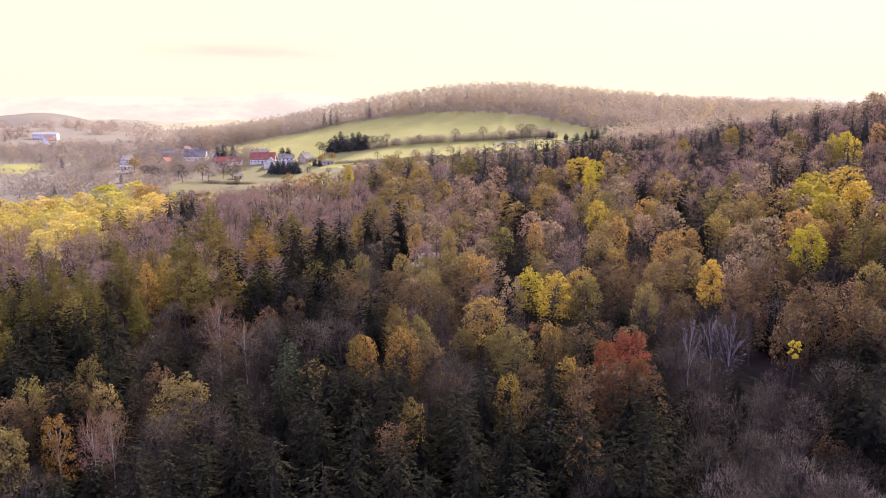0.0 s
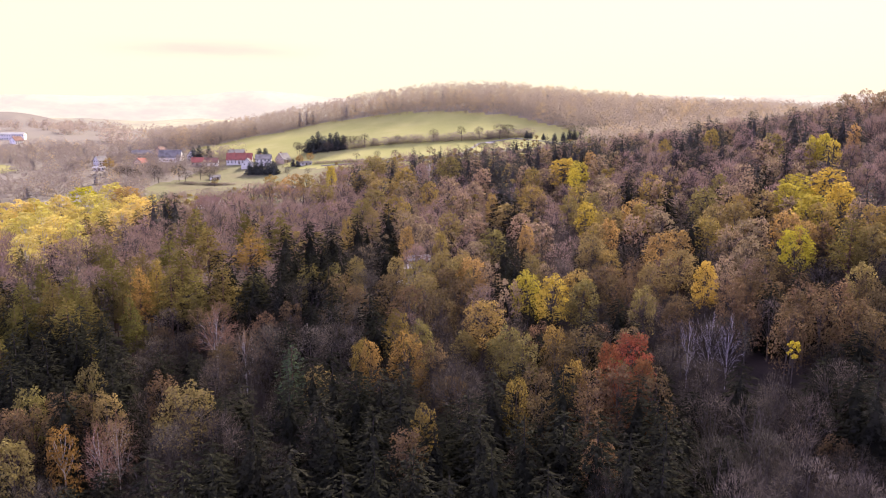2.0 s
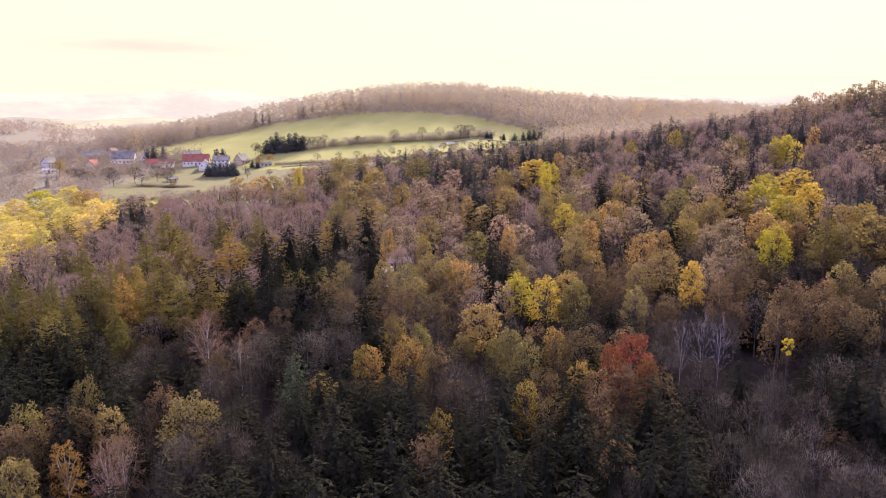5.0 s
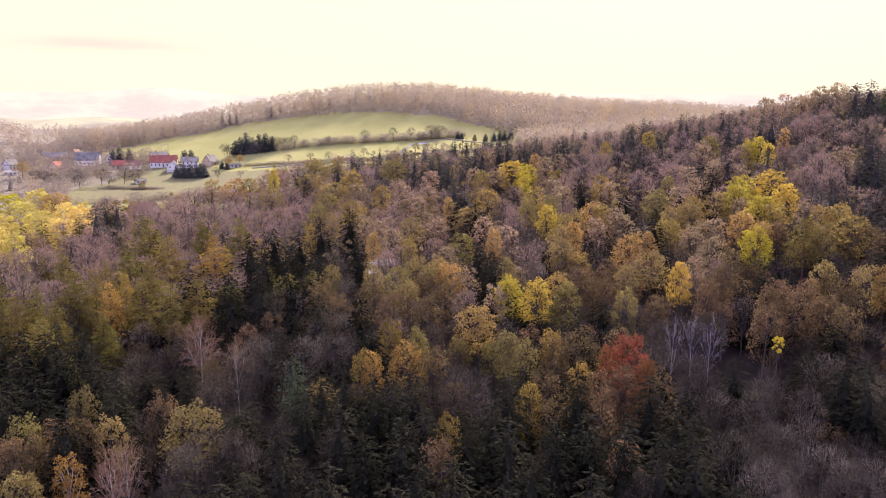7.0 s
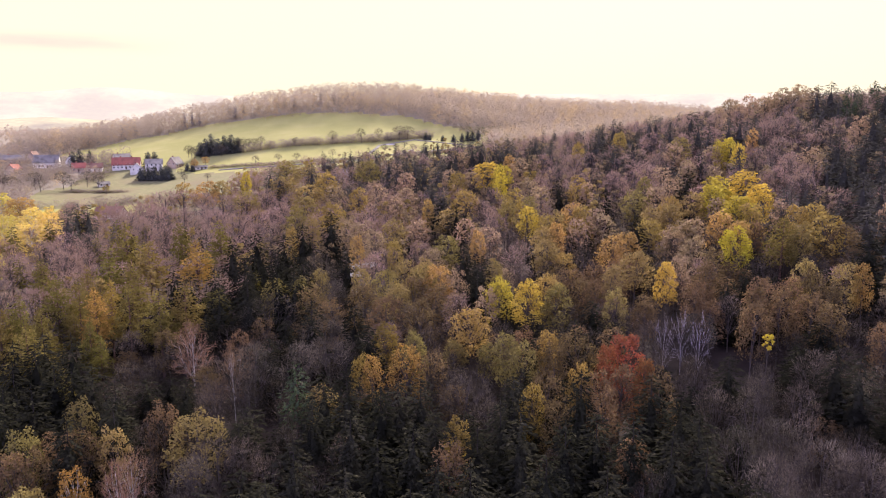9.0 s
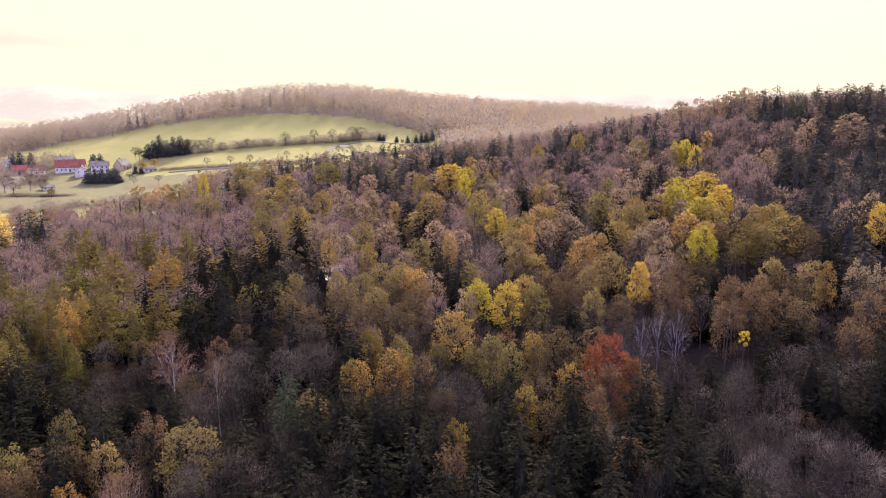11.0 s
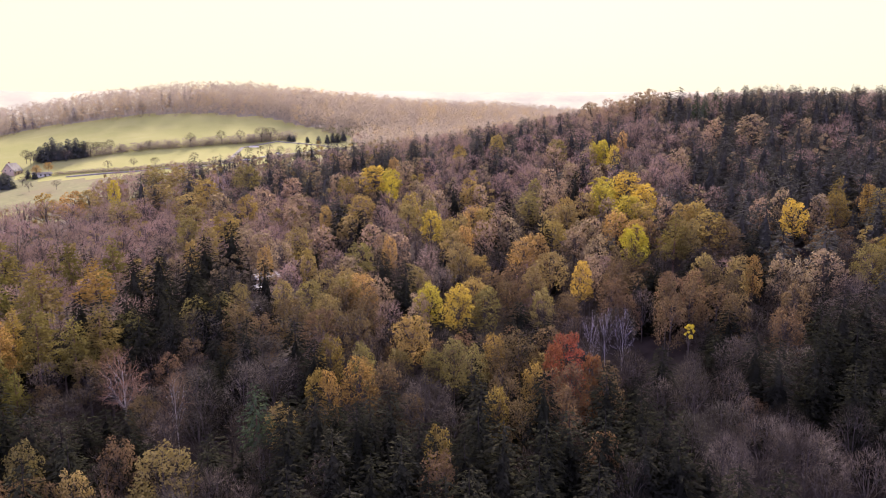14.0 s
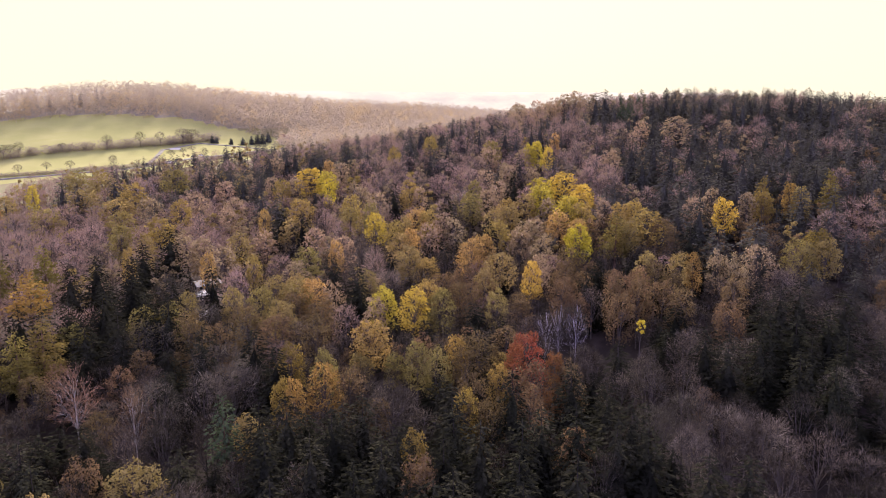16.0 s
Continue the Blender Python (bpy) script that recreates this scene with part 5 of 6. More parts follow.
def mass(kind, places):
    """Many far trees of one kind, as one mesh."""
    build, mat, full = FAR_BUILD[kind]
    parts = []
    for v in range(3):
        t, c = build(random.Random(kind + "far" + str(v)))
        verts = np.array(t.v + c.v)
        n = len(t.v)
        faces = t.f + [tuple(i + n for i in f) for f in c.f]
        sizes = np.array([len(f) for f in faces])
        flat = np.concatenate([np.array(f) for f in faces])
        verts = verts.reshape(-1, 3)
        marks = np.array([0] * len(t.f) + [1] * len(c.f))
        parts.append((verts, sizes, flat, marks))
    r = random.Random(kind)
    V, S, F, M, at = [], [], [], [], 0
    for x, y, z, h in places:
        verts, sizes, flat, marks = parts[r.randrange(3)]
        a, s = r.uniform(0, 6.28), h / full
        w = (0.3 + 0.7 * s) * r.uniform(0.9, 1.2)
        c0, s0 = math.cos(a) * w, math.sin(a) * w
        V.append(np.stack([verts[:, 0] * c0 - verts[:, 1] * s0 + x, verts[:, 0] * s0 + verts[:, 1] * c0 + y, verts[:, 2] * s + z], -1))
        S.append(sizes)
        F.append(flat + at)
        M.append(marks)
        at += len(verts)
    V, S, F, M = np.concatenate(V), np.concatenate(S), np.concatenate(F), np.concatenate(M)
    me = bpy.data.meshes.new(kind)
    me.vertices.add(len(V))
    me.vertices.foreach_set("co", V.astype(np.float32).ravel())
    me.loops.add(len(F))
    me.loops.foreach_set("vertex_index", F.astype(np.int32))
    me.polygons.add(len(S))
    me.polygons.foreach_set("loop_start", np.concatenate([[0], np.cumsum(S)[:-1]]).astype(np.int32))
    me.materials.append(BARK if not kind.startswith("hill") else HILL_TWIG_HAZED)
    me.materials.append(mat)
    me.polygons.foreach_set("material_index", M.astype(np.int32))
    me.update(calc_edges=True)
    me.validate()
    tagged(new(kind if kind.startswith("far_") else "far_" + kind, me), FAR_NAME[kind], "woodland", kind="stuff")


# ---- valley behind the wood: woods, village, field ----
HOUSES = [(-122, 577), (-143, 590), (-133, 572), (-164, 587), (-175, 588), (-201, 606), (-108, 582), (-216, 582), (-248, 585), (-229, 625), (-186, 612), (-239, 561), (-150, 610)]
for iy in range(0, 100):
    for ix in range(0, 92):
        step = 7.0 + 0.06 * iy
        x, y = -66 - ix * step + wood_rng.uniform(-3, 3), 440 + iy * step + wood_rng.uniform(-3, 3)
        if is_open(x, y) or x > -y * 0.19 - 45 and y > 600 or x > -140 and y < 600 or x < -0.64 * y - 10 or y > 860:
            continue
        n = noise.noise(Vector((x / 60, y / 60, 5.0)))
        in_village = x > -320 and 490 < y < 640
        if not in_village and n < -0.25 or wood_rng.random() < 0.1 or abs(x + 446) < 26 and 760 < y < 862:
            continue
        if any(abs(x - hx) < 10 and -20 < y - hy < 9 for hx, hy in HOUSES) or x < -262 and y < 530 and wood_rng.random() < 0.7:
            continue
        kind = "valley_wood" if wood_rng.random() > (0.4 if y > 690 else 0.16) else wood_rng.choice(("hill_spruce", "hill_gold", "hill_gold", "hill_gold"))
        far_list.setdefault(kind, []).append((x, y, gz(x, y), wood_rng.uniform(5, 9) if in_village else wood_rng.uniform(5, 8) if y > 700 else wood_rng.uniform(8, 13)))
for k in range(1500):
    a, d = radians(wood_rng.uniform(-36, -8)), 880 + 1500 * wood_rng.random() ** 1.3
    x, y = d * math.sin(a), d * math.cos(a)
    if noise.noise(Vector((x / 130, y / 60, 9.0))) > 0.12 and not (abs(x + 446) < 40 and y < 900):
        far_list.setdefault("far_copse", []).append((x, y, gz(x, y), wood_rng.uniform(9, 15)))
# valley twigs too have haze put into their base colour
VALLEY_TWIG_HAZED = leaf_material("valley_twigs_hazed", (0.27, 0.225, 0.19), (0.33, 0.28, 0.235), (0.28, 0.235, 0.205), 0.55, 0.9)
FAR_BUILD["valley_wood"] = (lambda r: clump(r, 18, r.uniform(7.0, 9.0), 180, 0.7, -0.05), VALLEY_TWIG_HAZED, 18)
FAR_BUILD["far_copse"] = (lambda r: clump(r, 15, 8.0, 110, 1.15, -0.1), HILL_TWIG_HAZED, 15)
FAR_NAME["far_copse"] = "hazy copses in the far valley"
FAR_NAME["valley_wood"] = "bare grey-brown trees round the village"

# hedge across the field
hedge_rng = random.Random(5)
HEDGE_LINE = [(-82, 606), (-40, 604), (6, 596), (50, 592), (87, 598)]
for (ax, ay), (bx, by) in zip(HEDGE_LINE, HEDGE_LINE[1:]):
    for k in range(60):
        f = hedge_rng.random()
        x, y = ax + (bx - ax) * f + hedge_rng.uniform(-1.5, 1.5), ay + (by - ay) * f + hedge_rng.uniform(-2, 2)
        far_list.setdefault("valley_wood", []).append((x, y, gz(x, y), hedge_rng.uniform(2.5, 6.5)))

for k in range(150):
    x = -82 + 116 * k / 150 + hedge_rng.uniform(-0.6, 0.6)
    y = 553 - 0.44 * (x + 47) if x < -3 else 531 + hedge_rng.uniform(-0.8, 0.8)
    far_list.setdefault("valley_wood", []).append((x, y, gz(x, y), hedge_rng.uniform(1.2, 2.6)))
for k in range(110):
    f = k / 110
    x, y = 49 + 60 * f + hedge_rng.uniform(-0.5, 0.5), 518 + 29 * f + hedge_rng.uniform(-0.8, 0.8)
    far_list.setdefault("valley_wood", []).append((x, y, gz(x, y), hedge_rng.uniform(1.2, 2.4)))
# bushes across the village meadow
for k in range(70):
    x, y = hedge_rng.uniform(-176, -104), 468 + hedge_rng.uniform(-4, 4)
    if x > -140 or hedge_rng.random() < 0.4:
        far_list.setdefault("hill_gold" if -114 < x < -108 else "valley_wood", []).append((x, y, gz(x, y), hedge_rng.uniform(2.0, 4.5)))
for k in range(60):
    x = hedge_rng.uniform(-170, -128)
    y = 512 - 0.25 * (x + 150) + hedge_rng.uniform(-1.5, 1.5)
    far_list.setdefault("valley_wood", []).append((x, y, gz(x, y), hedge_rng.uniform(0.8, 1.8)))
# gardens and bare trees between the houses
for k in range(240):
    x, y = hedge_rng.uniform(-262, -150), hedge_rng.uniform(540, 625)
    if any(abs(x - hx) < 8.5 and -13 < y - hy < 7.5 for hx, hy in HOUSES) or y < 545 and hedge_rng.random() < 0.5:
        continue
    tall = hedge_rng.uniform(3.5, 5.5) if y < 562 and x > -190 else hedge_rng.uniform(5, 9.5)
    far_list.setdefault("valley_wood" if hedge_rng.random() < 0.86 else "hill_gold", []).append((x, y, gz(x, y), tall))
# single trees on the field and in the village
for x, y, high, wide in [(-96, 597, 11, 9), (-101, 606, 10, 8), (-60, 601, 12, 9), (-56, 605, 10, 8), (-47, 604, 11, 8), (-76, 598, 9, 8), (8, 594, 11, 8), (30, 590, 12, 8), (44, 591, 11, 8), (60, 592, 12, 12), (67, 593, 11, 12), (-63, 606, 11, 8),
                         (-52, 608, 9, 8), (-98, 600, 9, 7), (-20, 600, 7, 6), (-50, 556, 7, 6), (-34, 552, 7, 6), (-21, 544, 7, 6), (4, 540, 8, 6),
                         (-95, 520, 6, 5), (-80, 515, 6, 5), (42, 548, 6, 6), (52, 557, 5, 6), (60, 564, 5, 6), (60, 530, 8, 6), (32, 537, 5, 9), (95, 548, 6, 5)]:
    plant("bare_tree", x, y, height=high, wide=wide)
for x, y, high, wide in [(-88, 603, 14, 9), (-84, 607, 16, 9), (-79, 603, 13, 9), (-74, 606, 14, 9), (-69, 603, 15, 9), (-92, 606, 11, 8), (-64, 604, 12, 8),
                         (81, 589, 6, 4), (84, 588, 5, 3.5), (93, 581, 5, 3.5), (101, 578, 6, 4), (108, 578, 7, 4), (113, 580, 8, 5), (117, 580, 8, 5), (123, 584, 8, 5),
                         (-126, 547, 9, 7), (-121, 545, 10, 7), (-117, 544, 10, 7), (-112, 542, 10, 7), (-107, 540, 9, 7), (-110, 549, 9, 7),
                         (-178, 606, 13, 7), (-182, 602, 12, 7), (-172, 610, 11, 6), (-128, 592, 11, 8), (-124, 596, 10, 7), (-98, 566, 6, 4), (-94, 562, 5, 4)]:
    plant("meadow_spruce", x, y, height=high, wide=wide)
for x, y, high, wide in [(-226, 545, 11, 13), (-93, 566, 8, 9), (-86, 572, 8, 9), (-140, 502, 6, 8)]:
    plant("gold_tree", x, y, height=high, wide=wide)
for x, y, high, wide in [(-198, 517, 10, 11), (-187, 525, 12, 11), (-181, 515, 9, 10), (-170, 524, 12, 11), (-164, 518, 8, 10), (-157, 529, 11, 11), (-149, 524, 8, 9),
                         (-205, 524, 10, 9), (-212, 528, 9, 9), (-186, 470, 8, 6), (-152, 548, 7, 7), (-100, 545, 6, 6)]:
    plant("bare_tree", x, y, height=high, wide=wide)


# ---- village ----
PLASTER = rough_material("white_plaster", (0.66, 0.63, 0.58), (0.78, 0.75, 0.70), 1.5, 0.9, 0.1, (0.55, 0.52, 0.47))
PLASTER_OCHRE = rough_material("ochre_plaster", (0.45, 0.34, 0.24), (0.56, 0.44, 0.32), 1.5, 0.9, 0.1)
TILE_RED = rough_material("red_roof", (0.30, 0.085, 0.06), (0.42, 0.14, 0.10), 2.2, 0.8, 0.3, (0.22, 0.08, 0.06), stretch_by=(0.4, 3, 3))
TILE_BROWN = rough_material("brown_roof", (0.20, 0.10, 0.075), (0.30, 0.16, 0.12), 2.2, 0.8, 0.3, stretch_by=(0.4, 3, 3))
SLATE = rough_material("slate_roof", (0.19, 0.175, 0.16), (0.27, 0.25, 0.23), 2.2, 0.95, 0.3, stretch_by=(0.4, 3, 3))
PALE_ROOF = rough_material("pale_sheet_roof", (0.42, 0.41, 0.40), (0.56, 0.55, 0.54), 1.2, 0.5, 0.1, (0.42, 0.40, 0.38))
WOODWORK = rough_material("brown_woodwork", (0.10, 0.06, 0.04), (0.17, 0.11, 0.07), 4.0, 0.7, 0.2)
FRAME_WHITE = rough_material("white_frames", (0.72, 0.71, 0.68), (0.80, 0.79, 0.76), 4.0, 0.5, 0.0)
BRICK = rough_material("chimney_brick", (0.26, 0.11, 0.08), (0.36, 0.17, 0.12), 6.0, 0.9, 0.3)


def glass_material():
    m, n, l = nodes_of("window_glass")
    d = n.new("ShaderNodeBsdfPrincipled")
    d.inputs["Base Color"].default_value, d.inputs["Roughness"].default_value = (0.03, 0.035, 0.04, 1), 0.08
    l.new(d.outputs[0], n.new("ShaderNodeOutputMaterial").inputs[0])
    return m


GLASS = glass_material()


def part(name, bm, material, parent, label=""):
    me = bpy.data.meshes.new(name)
    bm.to_mesh(me)
    bm.free()
    me.materials.append(material)
    ob = new(name, me)
    ob.parent = parent
    if label:
        tagged(ob, label)
    return ob


def box(bm, x0, x1, y0, y1, z0, z1):
    v = [bm.verts.new((x, y, z)) for z in (z0, z1) for y in (y0, y1) for x in (x0, x1)]
    for f in ((0, 2, 3, 1), (4, 5, 7, 6), (0, 1, 5, 4), (2, 6, 7, 3), (0, 4, 6, 2), (1, 3, 7, 5)):
        bm.faces.new([v[i] for i in f])
    return bm


def boxed(*sides):
    return box(bmesh.new(), *sides)


def house(x, y, turn, long, deep, eaves, ridge, wall_mat, roof_mat, label, category="house", storeys=2, chimneys=1, sink=0.4):
    """A gabled house: walls, roof of two slabs, windows with frame and sill, door and chimney."""
    root = new("house" if category == "house" else category.replace(" ", "_"))
    a, b = long / 2, deep / 2
    bm = bmesh.new()
    ring = [bm.verts.new(p) for p in ((-a, -b, -1.2), (a, -b, -1.2), (a, b, -1.2), (-a, b, -1.2), (-a, -b, eaves), (a, -b, eaves), (a, b, eaves), (-a, b, eaves), (-a, 0, ridge - 0.1), (a, 0, ridge - 0.1))]
    for f in ((3, 2, 1, 0), (0, 1, 5, 4), (2, 3, 7, 6), (1, 2, 6, 9, 5), (3, 0, 4, 8, 7), (4, 5, 9, 8), (6, 7, 8, 9)):
        bm.faces.new([ring[i] for i in f])
    part("wall", bm, wall_mat, root)
    bm = bmesh.new()
    slope = (ridge - eaves) / b
    o, th = 0.55, 0.22
    for s in (-1, 1):
        lowz = eaves - o * slope
        pts = [(-a - 0.4, s * (b + o), lowz), (a + 0.4, s * (b + o), lowz), (a + 0.4, 0, ridge), (-a - 0.4, 0, ridge)]
        v = [bm.verts.new(p) for p in pts] + [bm.verts.new((p[0], p[1], p[2] + th)) for p in pts]
        for f in ((3, 2, 1, 0), (4, 5, 6, 7), (0, 1, 5, 4), (1, 2, 6, 5), (2, 3, 7, 6), (3, 0, 4, 7)):
            bm.faces.new([v[i] for i in f])
    bmesh.ops.recalc_face_normals(bm, faces=bm.faces)
    roof = part("roof", bm, roof_mat, root)
    for k in range(chimneys):
        cx = -a * 0.4 + k * a * 0.8
        part("chimney", boxed(cx - 0.35, cx + 0.35, -0.35 + 0.5, 0.35 + 0.5, ridge - 1.0, ridge + 1.1), BRICK, roof)
    rise = eaves / storeys
    for s in range(storeys):
        n = max(2, int(long / 2.6))
        for k in range(n):
            wx = -a + long * (k + 0.5) / n
            for side in (-1, 1):
                if s == 0 and k == n // 2 and side < 0:
                    part("door", boxed(wx - 0.55, wx + 0.55, side * b - 0.05, side * b + 0.05, 0.0, 2.1), WOODWORK, root)
                    continue
                z0 = s * rise + 0.9
                w = part("window", boxed(wx - 0.55, wx + 0.55, side * b - 0.06, side * b + 0.06, z0, z0 + 1.3), FRAME_WHITE, root)
                part("pane", boxed(wx - 0.45, wx + 0.45, side * b - 0.08, side * b + 0.08, z0 + 0.1, z0 + 1.2), GLASS, w)
    for end in (-1, 1):
        for wy in (-b * 0.45, b * 0.45):
            w = part("window", boxed(end * a - 0.06, end * a + 0.06, wy - 0.5, wy + 0.5, eaves - rise + 0.9, eaves - rise + 2.1), FRAME_WHITE, root)
            part("pane", boxed(end * a - 0.08, end * a + 0.08, wy - 0.4, wy + 0.4, eaves - rise + 1.0, eaves - rise + 2.0), GLASS, w)
    root.matrix_world = pose(x, y, gz(x, y) - sink, 0, 0, turn)
    return tagged(root, label, category, "village houses" if category == "house" else "")


house(-122, 577, 6, 11.5, 8, 5.2, 8.2, PLASTER, SLATE, "white plastered house with a grey slate roof")
house(-143, 590, 4, 19, 9, 3.6, 8.4, PLASTER, TILE_RED, "long white farmhouse with a bright red roof", chimneys=2)
house(-133, 572, 96, 10, 8.5, 3.2, 7.4, PLASTER, SLATE, "white gabled house with a dark steep roof")
house(-164, 587, 5, 10, 7, 3.0, 6.0, PLASTER, TILE_BROWN, "low white house with a brown tiled roof", storeys=1)
house(-175, 588, 5, 9, 7, 3.0, 6.2, PLASTER_OCHRE, TILE_RED, "low ochre house with a red tiled roof", storeys=1)
house(-201, 606, 2, 17, 11, 4.2, 9.4, PLASTER, SLATE, "large barn with a grey slate roof and white base", "barn", 1, 0)
house(-186, 612, 100, 9, 7, 3.6, 8.6, PLASTER, SLATE, "white gabled house behind the large barn")
house(-108, 582, 60, 9, 8, 3.0, 7.6, PLASTER_OCHRE, SLATE, "house with a dark steep gabled roof")
house(-216, 582, 70, 8, 6.5, 3.8, 7.0, PLASTER_OCHRE, TILE_RED, "small orange-red house among bare trees", storeys=1)
house(-248, 585, 60, 8, 6.5, 4.0, 7.4, PLASTER, SLATE, "small white gabled house among bare trees")
house(-239, 561, 8, 8, 4, 2.2, 3.2, PLASTER, PALE_ROOF, "low shed with a pale roof among bare trees", "shed", 1, 0)
house(-229, 625, 4, 18, 8, 3.4, 6.4, PLASTER_OCHRE, SLATE, "low house with a grey roof behind bare trees", storeys=1)
house(-216, 628, 80, 9, 8, 4.0, 8.4, PLASTER_OCHRE, TILE_BROWN, "ochre house with a steep brown roof", storeys=1)
house(-150, 610, 30, 12, 8, 3.4, 6.6, PLASTER, SLATE, "low white house with a grey roof behind the farmhouse", storeys=1)
house(-147, 530, 20, 7, 4.5, 2.2, 3.4, PLASTER, SLATE, "small garden shed with a grey roof", "shed", 1, 0)
house(-90, 568, 20, 11, 4, 2.2, 3.2, PLASTER, SLATE, "long low shed with a grey roof by the meadow", "shed", 1, 0)
house(-122, 424, -22, 14.5, 8, 2.8, 6.4, PLASTER, TILE_BROWN, "low white house with a broad brown roof at the wood's edge", storeys=1, chimneys=2)
house(-458, 864, 8, 26, 10, 6.5, 8.2, PLASTER, PALE_ROOF, "long white building with a pale roof on the slope", "building", 2, 0)
house(-433, 823, 70, 11, 8, 4.6, 8.4, PLASTER, TILE_BROWN, "white house with a brown roof on the slope")
house(-5, 272.6, 10, 8.5, 4.5, 2.4, 3.6, PLASTER_OCHRE, PALE_ROOF, "wooden hut with a pale sheet roof in the wood", "hut", 1, 0)
house(-9.5, 263, 25, 3.4, 3.0, 2.4, 3.2, PLASTER_OCHRE, PALE_ROOF, "small white hut with a pale roof in the wood", "hut", 1, 0)
house(-12.2, 244, 40, 4, 3, 2.8, 3.6, PLASTER, PALE_ROOF, "white hut with a pale roof hidden in the wood", "hut", 1, 0)
house(135, 577, 10, 10, 8, 3.6, 7.0, PLASTER_OCHRE, TILE_BROWN, "small house with a brown roof at the edge of the wood", storeys=1)


# ---- lane along the field ----
def lane(name, line, width, lift, material, label):
    bm = bmesh.new()
    pts = []
    for (ax, ay), (bx, by) in zip(line, line[1:]):
        for k in range(8):
            pts.append((ax + (bx - ax) * k / 8, ay + (by - ay) * k / 8))
    pts.append(line[-1])
    rows = []
    for k, (px, py) in enumerate(pts):
        qx, qy = pts[min(k + 1, len(pts) - 1)]
        ox, oy = pts[max(k - 1, 0)]
        d = math.hypot(qx - ox, qy - oy)
        nx, ny = -(qy - oy) / d * width / 2, (qx - ox) / d * width / 2
        row = []
        for s, e in ((-1.15, -0.6), (-1, lift), (0, lift + 0.05), (1, lift), (1.15, -0.6)):
            row.append(bm.verts.new((px + nx * s, py + ny * s, gz(px, py) + e)))
        rows.append(row)
    for r0, r1 in zip(rows, rows[1:]):
        for k in range(4):
            bm.faces.new((r0[k], r1[k], r1[k + 1], r0[k + 1]))
    bmesh.ops.recalc_face_normals(bm, faces=bm.faces)
    return tagged(part(name, bm, material, None), label, "road", kind="structure")


GRAVEL = rough_material("pale_gravel", (0.24, 0.22, 0.19), (0.34, 0.32, 0.27), 2.5, 0.95, 0.0, space="World")
lane("road", [(-75, 556), (-47, 548), (-3, 524), (19, 527), (38, 528), (55, 538), (82, 547), (140, 560)], 4.0, 0.35, GRAVEL, "pale gravel lane along the edge of the field")
lane("drive", [(23, 531), (32, 552), (43, 580), (72, 591), (88, 578), (112, 560)], 2.6, 0.3, GRAVEL, "narrow farm track over the field")


def car(x, y, turn, paint, label):
    """A parked car: body, cabin with glass, four wheels."""
    root = new("car")
    bm = boxed(-2.1, 2.1, -0.85, 0.85, 0.35, 0.85)
    bmesh.ops.bevel(bm, geom=bm.edges[:], offset=0.12, segments=2, affect="EDGES")
    part("body", bm, paint, root)
    bm = boxed(-1.2, 1.0, -0.75, 0.75, 0.84, 1.42)
    for v in bm.verts:
        if v.co.z > 1.0:
            v.co.x *= 0.72
            v.co.y *= 0.86
    part("cabin", bm, GLASS, root, "dark car windows")
    part("roof", boxed(-0.86, 0.72, -0.64, 0.64, 1.41, 1.46), paint, root)
    for wx in (-1.3, 1.3):
        for wy in (-0.8, 0.8):
            bm = bmesh.new()
            bmesh.ops.create_cone(bm, cap_ends=True, segments=12, radius1=0.33, radius2=0.33, depth=0.2, matrix=Matrix.Translation((wx, wy, 0.33)) @ Matrix.Rotation(math.pi / 2, 4, "X"))
            part("wheel", bm, WOODWORK, root, "black tyre")
    root.matrix_world = pose(x, y, gz(x, y) + 0.32, 0, 0, turn)
    return tagged(root, label, "car", "parked cars beside the lane")


PAINT_WHITE = rough_material("white_car_paint", (0.70, 0.70, 0.70), (0.76, 0.76, 0.76), 2.0, 0.3, 0.0)
PAINT_DARK = rough_material("dark_car_paint", (0.05, 0.05, 0.06), (0.07, 0.07, 0.08), 2.0, 0.3, 0.0)
car(23, 530, 60, PAINT_DARK, "dark car parked beside the gravel lane")
car(36, 526.5, 5, PAINT_WHITE, "white car parked beside the gravel lane")
car(42, 530, 30, PAINT_DARK, "dark car parked beside the gravel lane")
car(55.5, 540.5, 35, PAINT_DARK, "dark car parked beside the gravel lane")
car(61, 543, 20, PAINT_WHITE, "white car parked beside the gravel lane")

banner = new("banner")
part("panel", boxed(-3.6, 3.6, -0.04, 0.04, 0.7, 1.7), PLASTER, banner)
for bx in (-3.5, 0, 3.5):
    part("post", boxed(bx - 0.06, bx + 0.06, 0.04, 0.16, -0.4, 1.8), WOODWORK, banner)
banner.matrix_world = pose(51, 576, gz(51, 576), 0, 0, -8)
tagged(banner, "long white banner on wooden posts in the field", "banner")

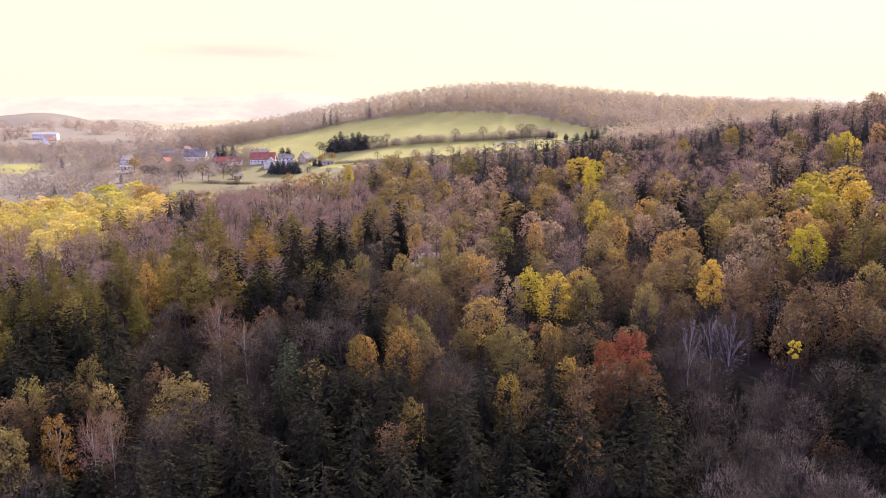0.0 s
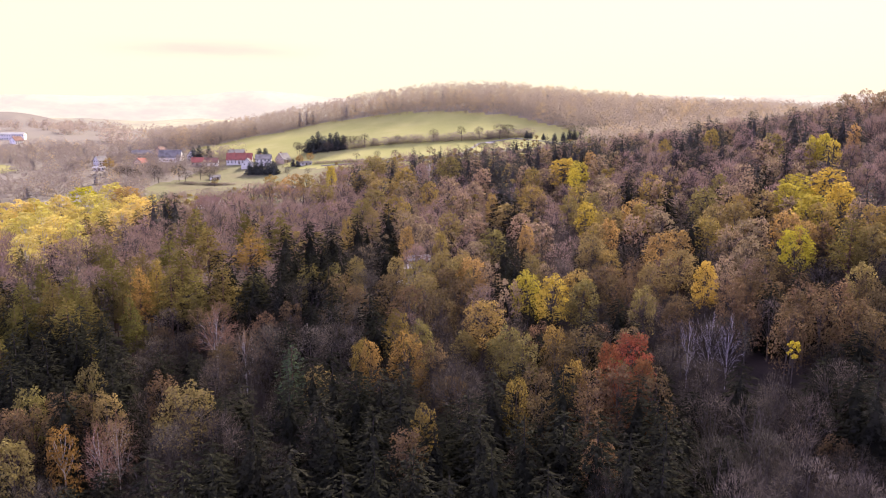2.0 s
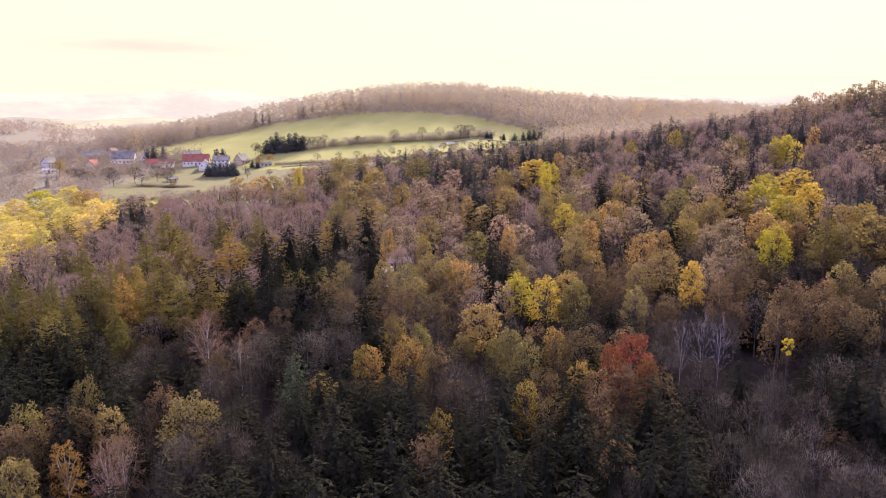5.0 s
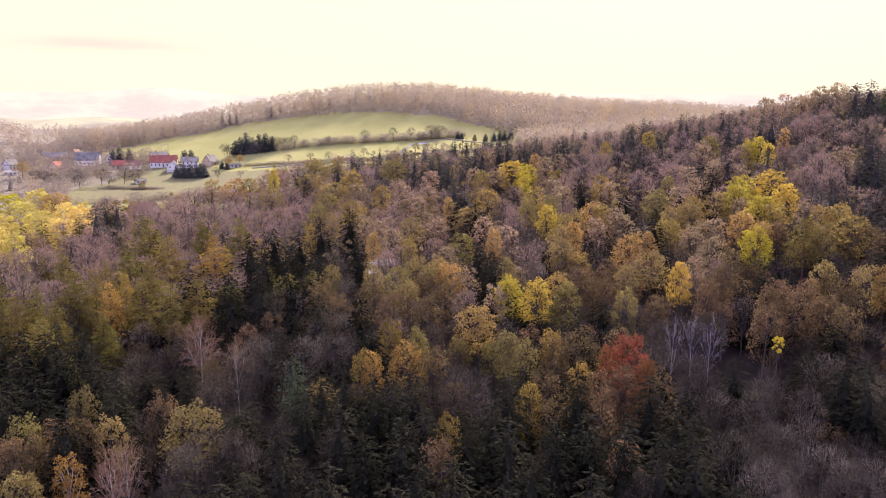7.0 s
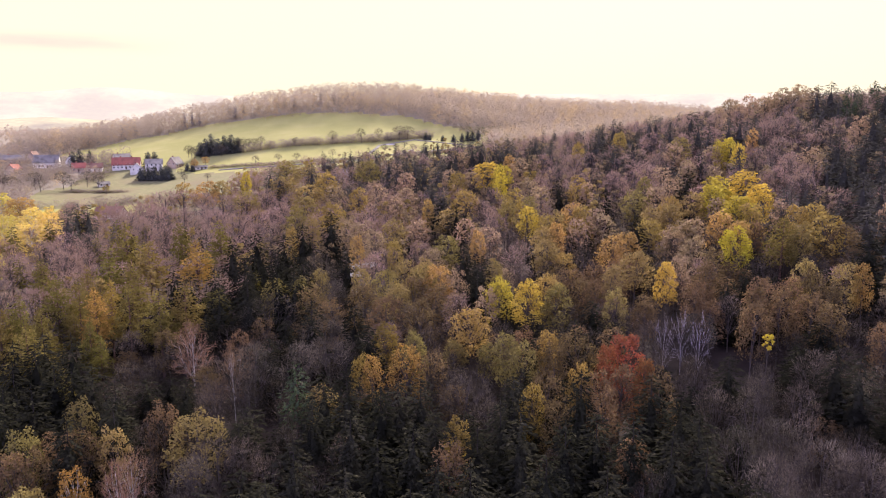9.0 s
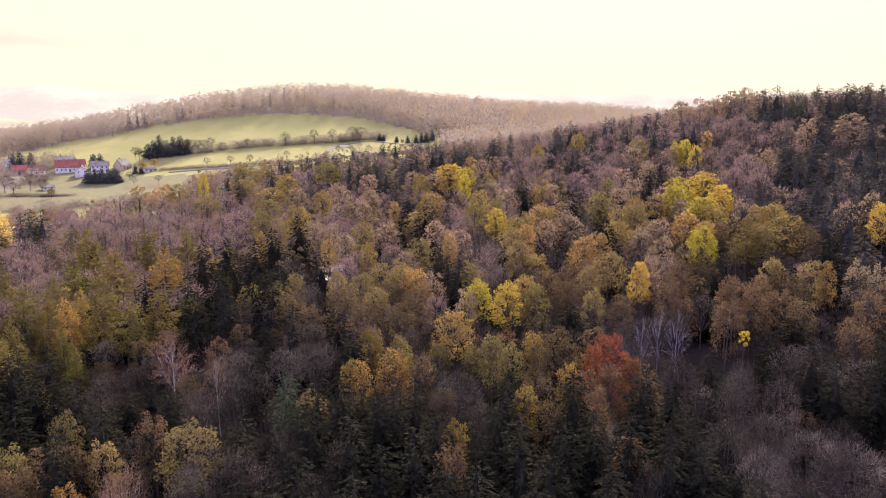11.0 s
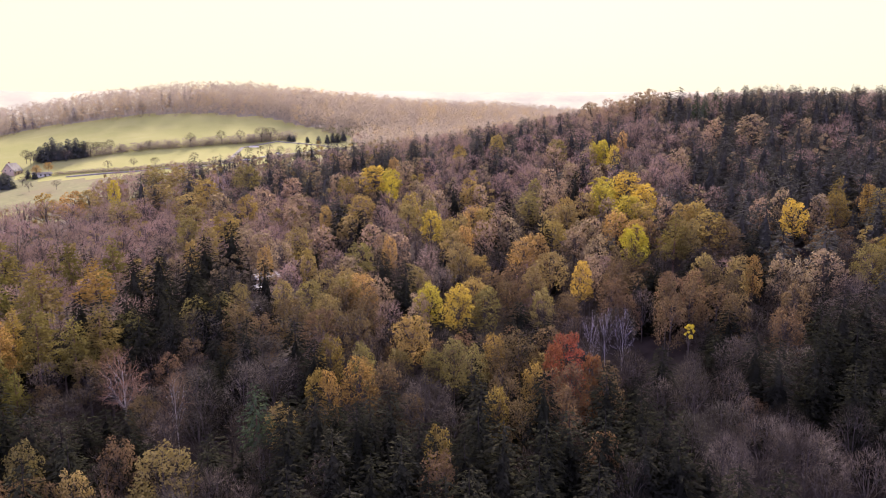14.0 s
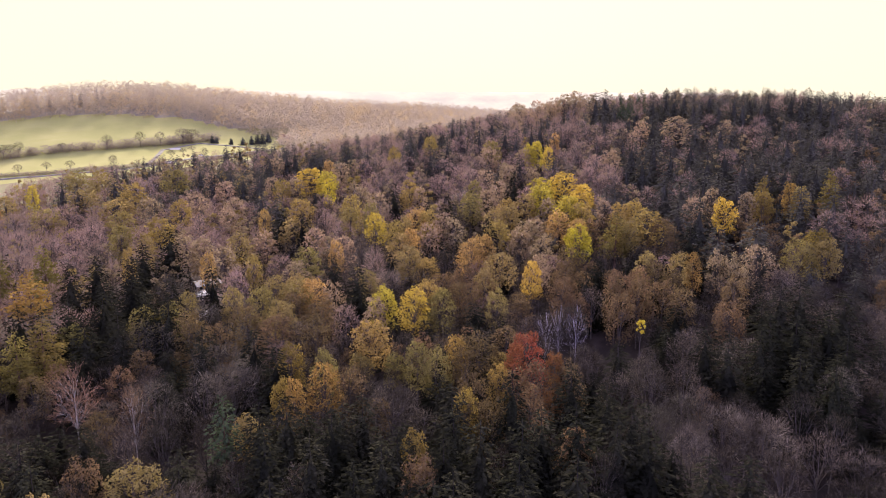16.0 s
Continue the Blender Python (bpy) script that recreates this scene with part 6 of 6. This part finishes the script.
# ---- far ranges, with haze put in as glow and pale colours ----
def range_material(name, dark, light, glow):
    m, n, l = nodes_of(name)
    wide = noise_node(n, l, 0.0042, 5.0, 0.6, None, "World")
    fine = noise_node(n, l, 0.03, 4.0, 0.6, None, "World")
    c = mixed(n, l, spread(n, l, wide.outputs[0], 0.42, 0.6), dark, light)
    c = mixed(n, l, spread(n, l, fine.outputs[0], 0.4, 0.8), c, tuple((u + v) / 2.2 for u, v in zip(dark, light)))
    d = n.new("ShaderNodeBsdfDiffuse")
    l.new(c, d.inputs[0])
    # emission that stands in for haze, stronger on the farther ranges
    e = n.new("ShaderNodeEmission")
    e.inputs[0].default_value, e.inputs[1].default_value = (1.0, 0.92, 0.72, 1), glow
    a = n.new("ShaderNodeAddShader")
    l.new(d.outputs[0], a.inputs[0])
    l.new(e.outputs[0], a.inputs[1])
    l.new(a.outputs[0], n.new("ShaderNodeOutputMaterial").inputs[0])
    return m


def ridge_line(dist, base, peaks, seed, material):
    """One far range: a slope that rises from the valley to an uneven crest."""
    r = random.Random(seed)
    bm = bmesh.new()
    rows = []
    steps = 140
    for k in range(steps + 1):
        a = radians(-48 + 100 * k / steps)
        top = base + sum(h * math.exp(-((math.degrees(a) - c) / w) ** 2) for c, w, h in peaks)
        top += 5 * noise.noise(Vector((k * 0.21, seed, 0))) + 2.2 * noise.noise(Vector((k * 0.9, seed, 3)))
        row = []
        for j in range(6):
            f = j / 5
            d = dist * (0.84 + 0.16 * f)
            x, y = d * math.sin(a), d * math.cos(a)
            row.append(bm.verts.new((x, y, 40 + (top - 40) * (f ** 1.3))))
        d = dist * 1.05
        row.append(bm.verts.new((d * math.sin(a), d * math.cos(a), 30)))
        rows.append(row)
    for r0, r1 in zip(rows, rows[1:]):
        for j in range(6):
            bm.faces.new((r0[j], r1[j], r1[j + 1], r0[j + 1])).smooth = True
    bmesh.ops.recalc_face_normals(bm, faces=bm.faces)
    ob = part("backdrop", bm, material, None)
    return tagged(ob, "pale hazy range of hills beyond the valley", "hills", kind="structure")


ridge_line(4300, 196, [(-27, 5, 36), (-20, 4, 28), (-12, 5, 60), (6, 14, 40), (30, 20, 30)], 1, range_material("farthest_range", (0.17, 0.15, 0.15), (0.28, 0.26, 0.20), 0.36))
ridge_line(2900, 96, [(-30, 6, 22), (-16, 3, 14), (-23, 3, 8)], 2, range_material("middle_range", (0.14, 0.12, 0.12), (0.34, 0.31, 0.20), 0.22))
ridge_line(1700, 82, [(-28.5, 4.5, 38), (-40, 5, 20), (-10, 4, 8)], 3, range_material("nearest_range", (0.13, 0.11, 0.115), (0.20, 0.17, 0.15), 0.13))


for kind, places in far_list.items():
    mass(kind, places)

# the patterns that the trees were copied from are no part of the place
for kind in [k for k in SPECIES if not k.endswith("_height")]:
    for root in SPECIES[kind]:
        for child in list(root.children):
            bpy.data.objects.remove(child)
        bpy.data.objects.remove(root)
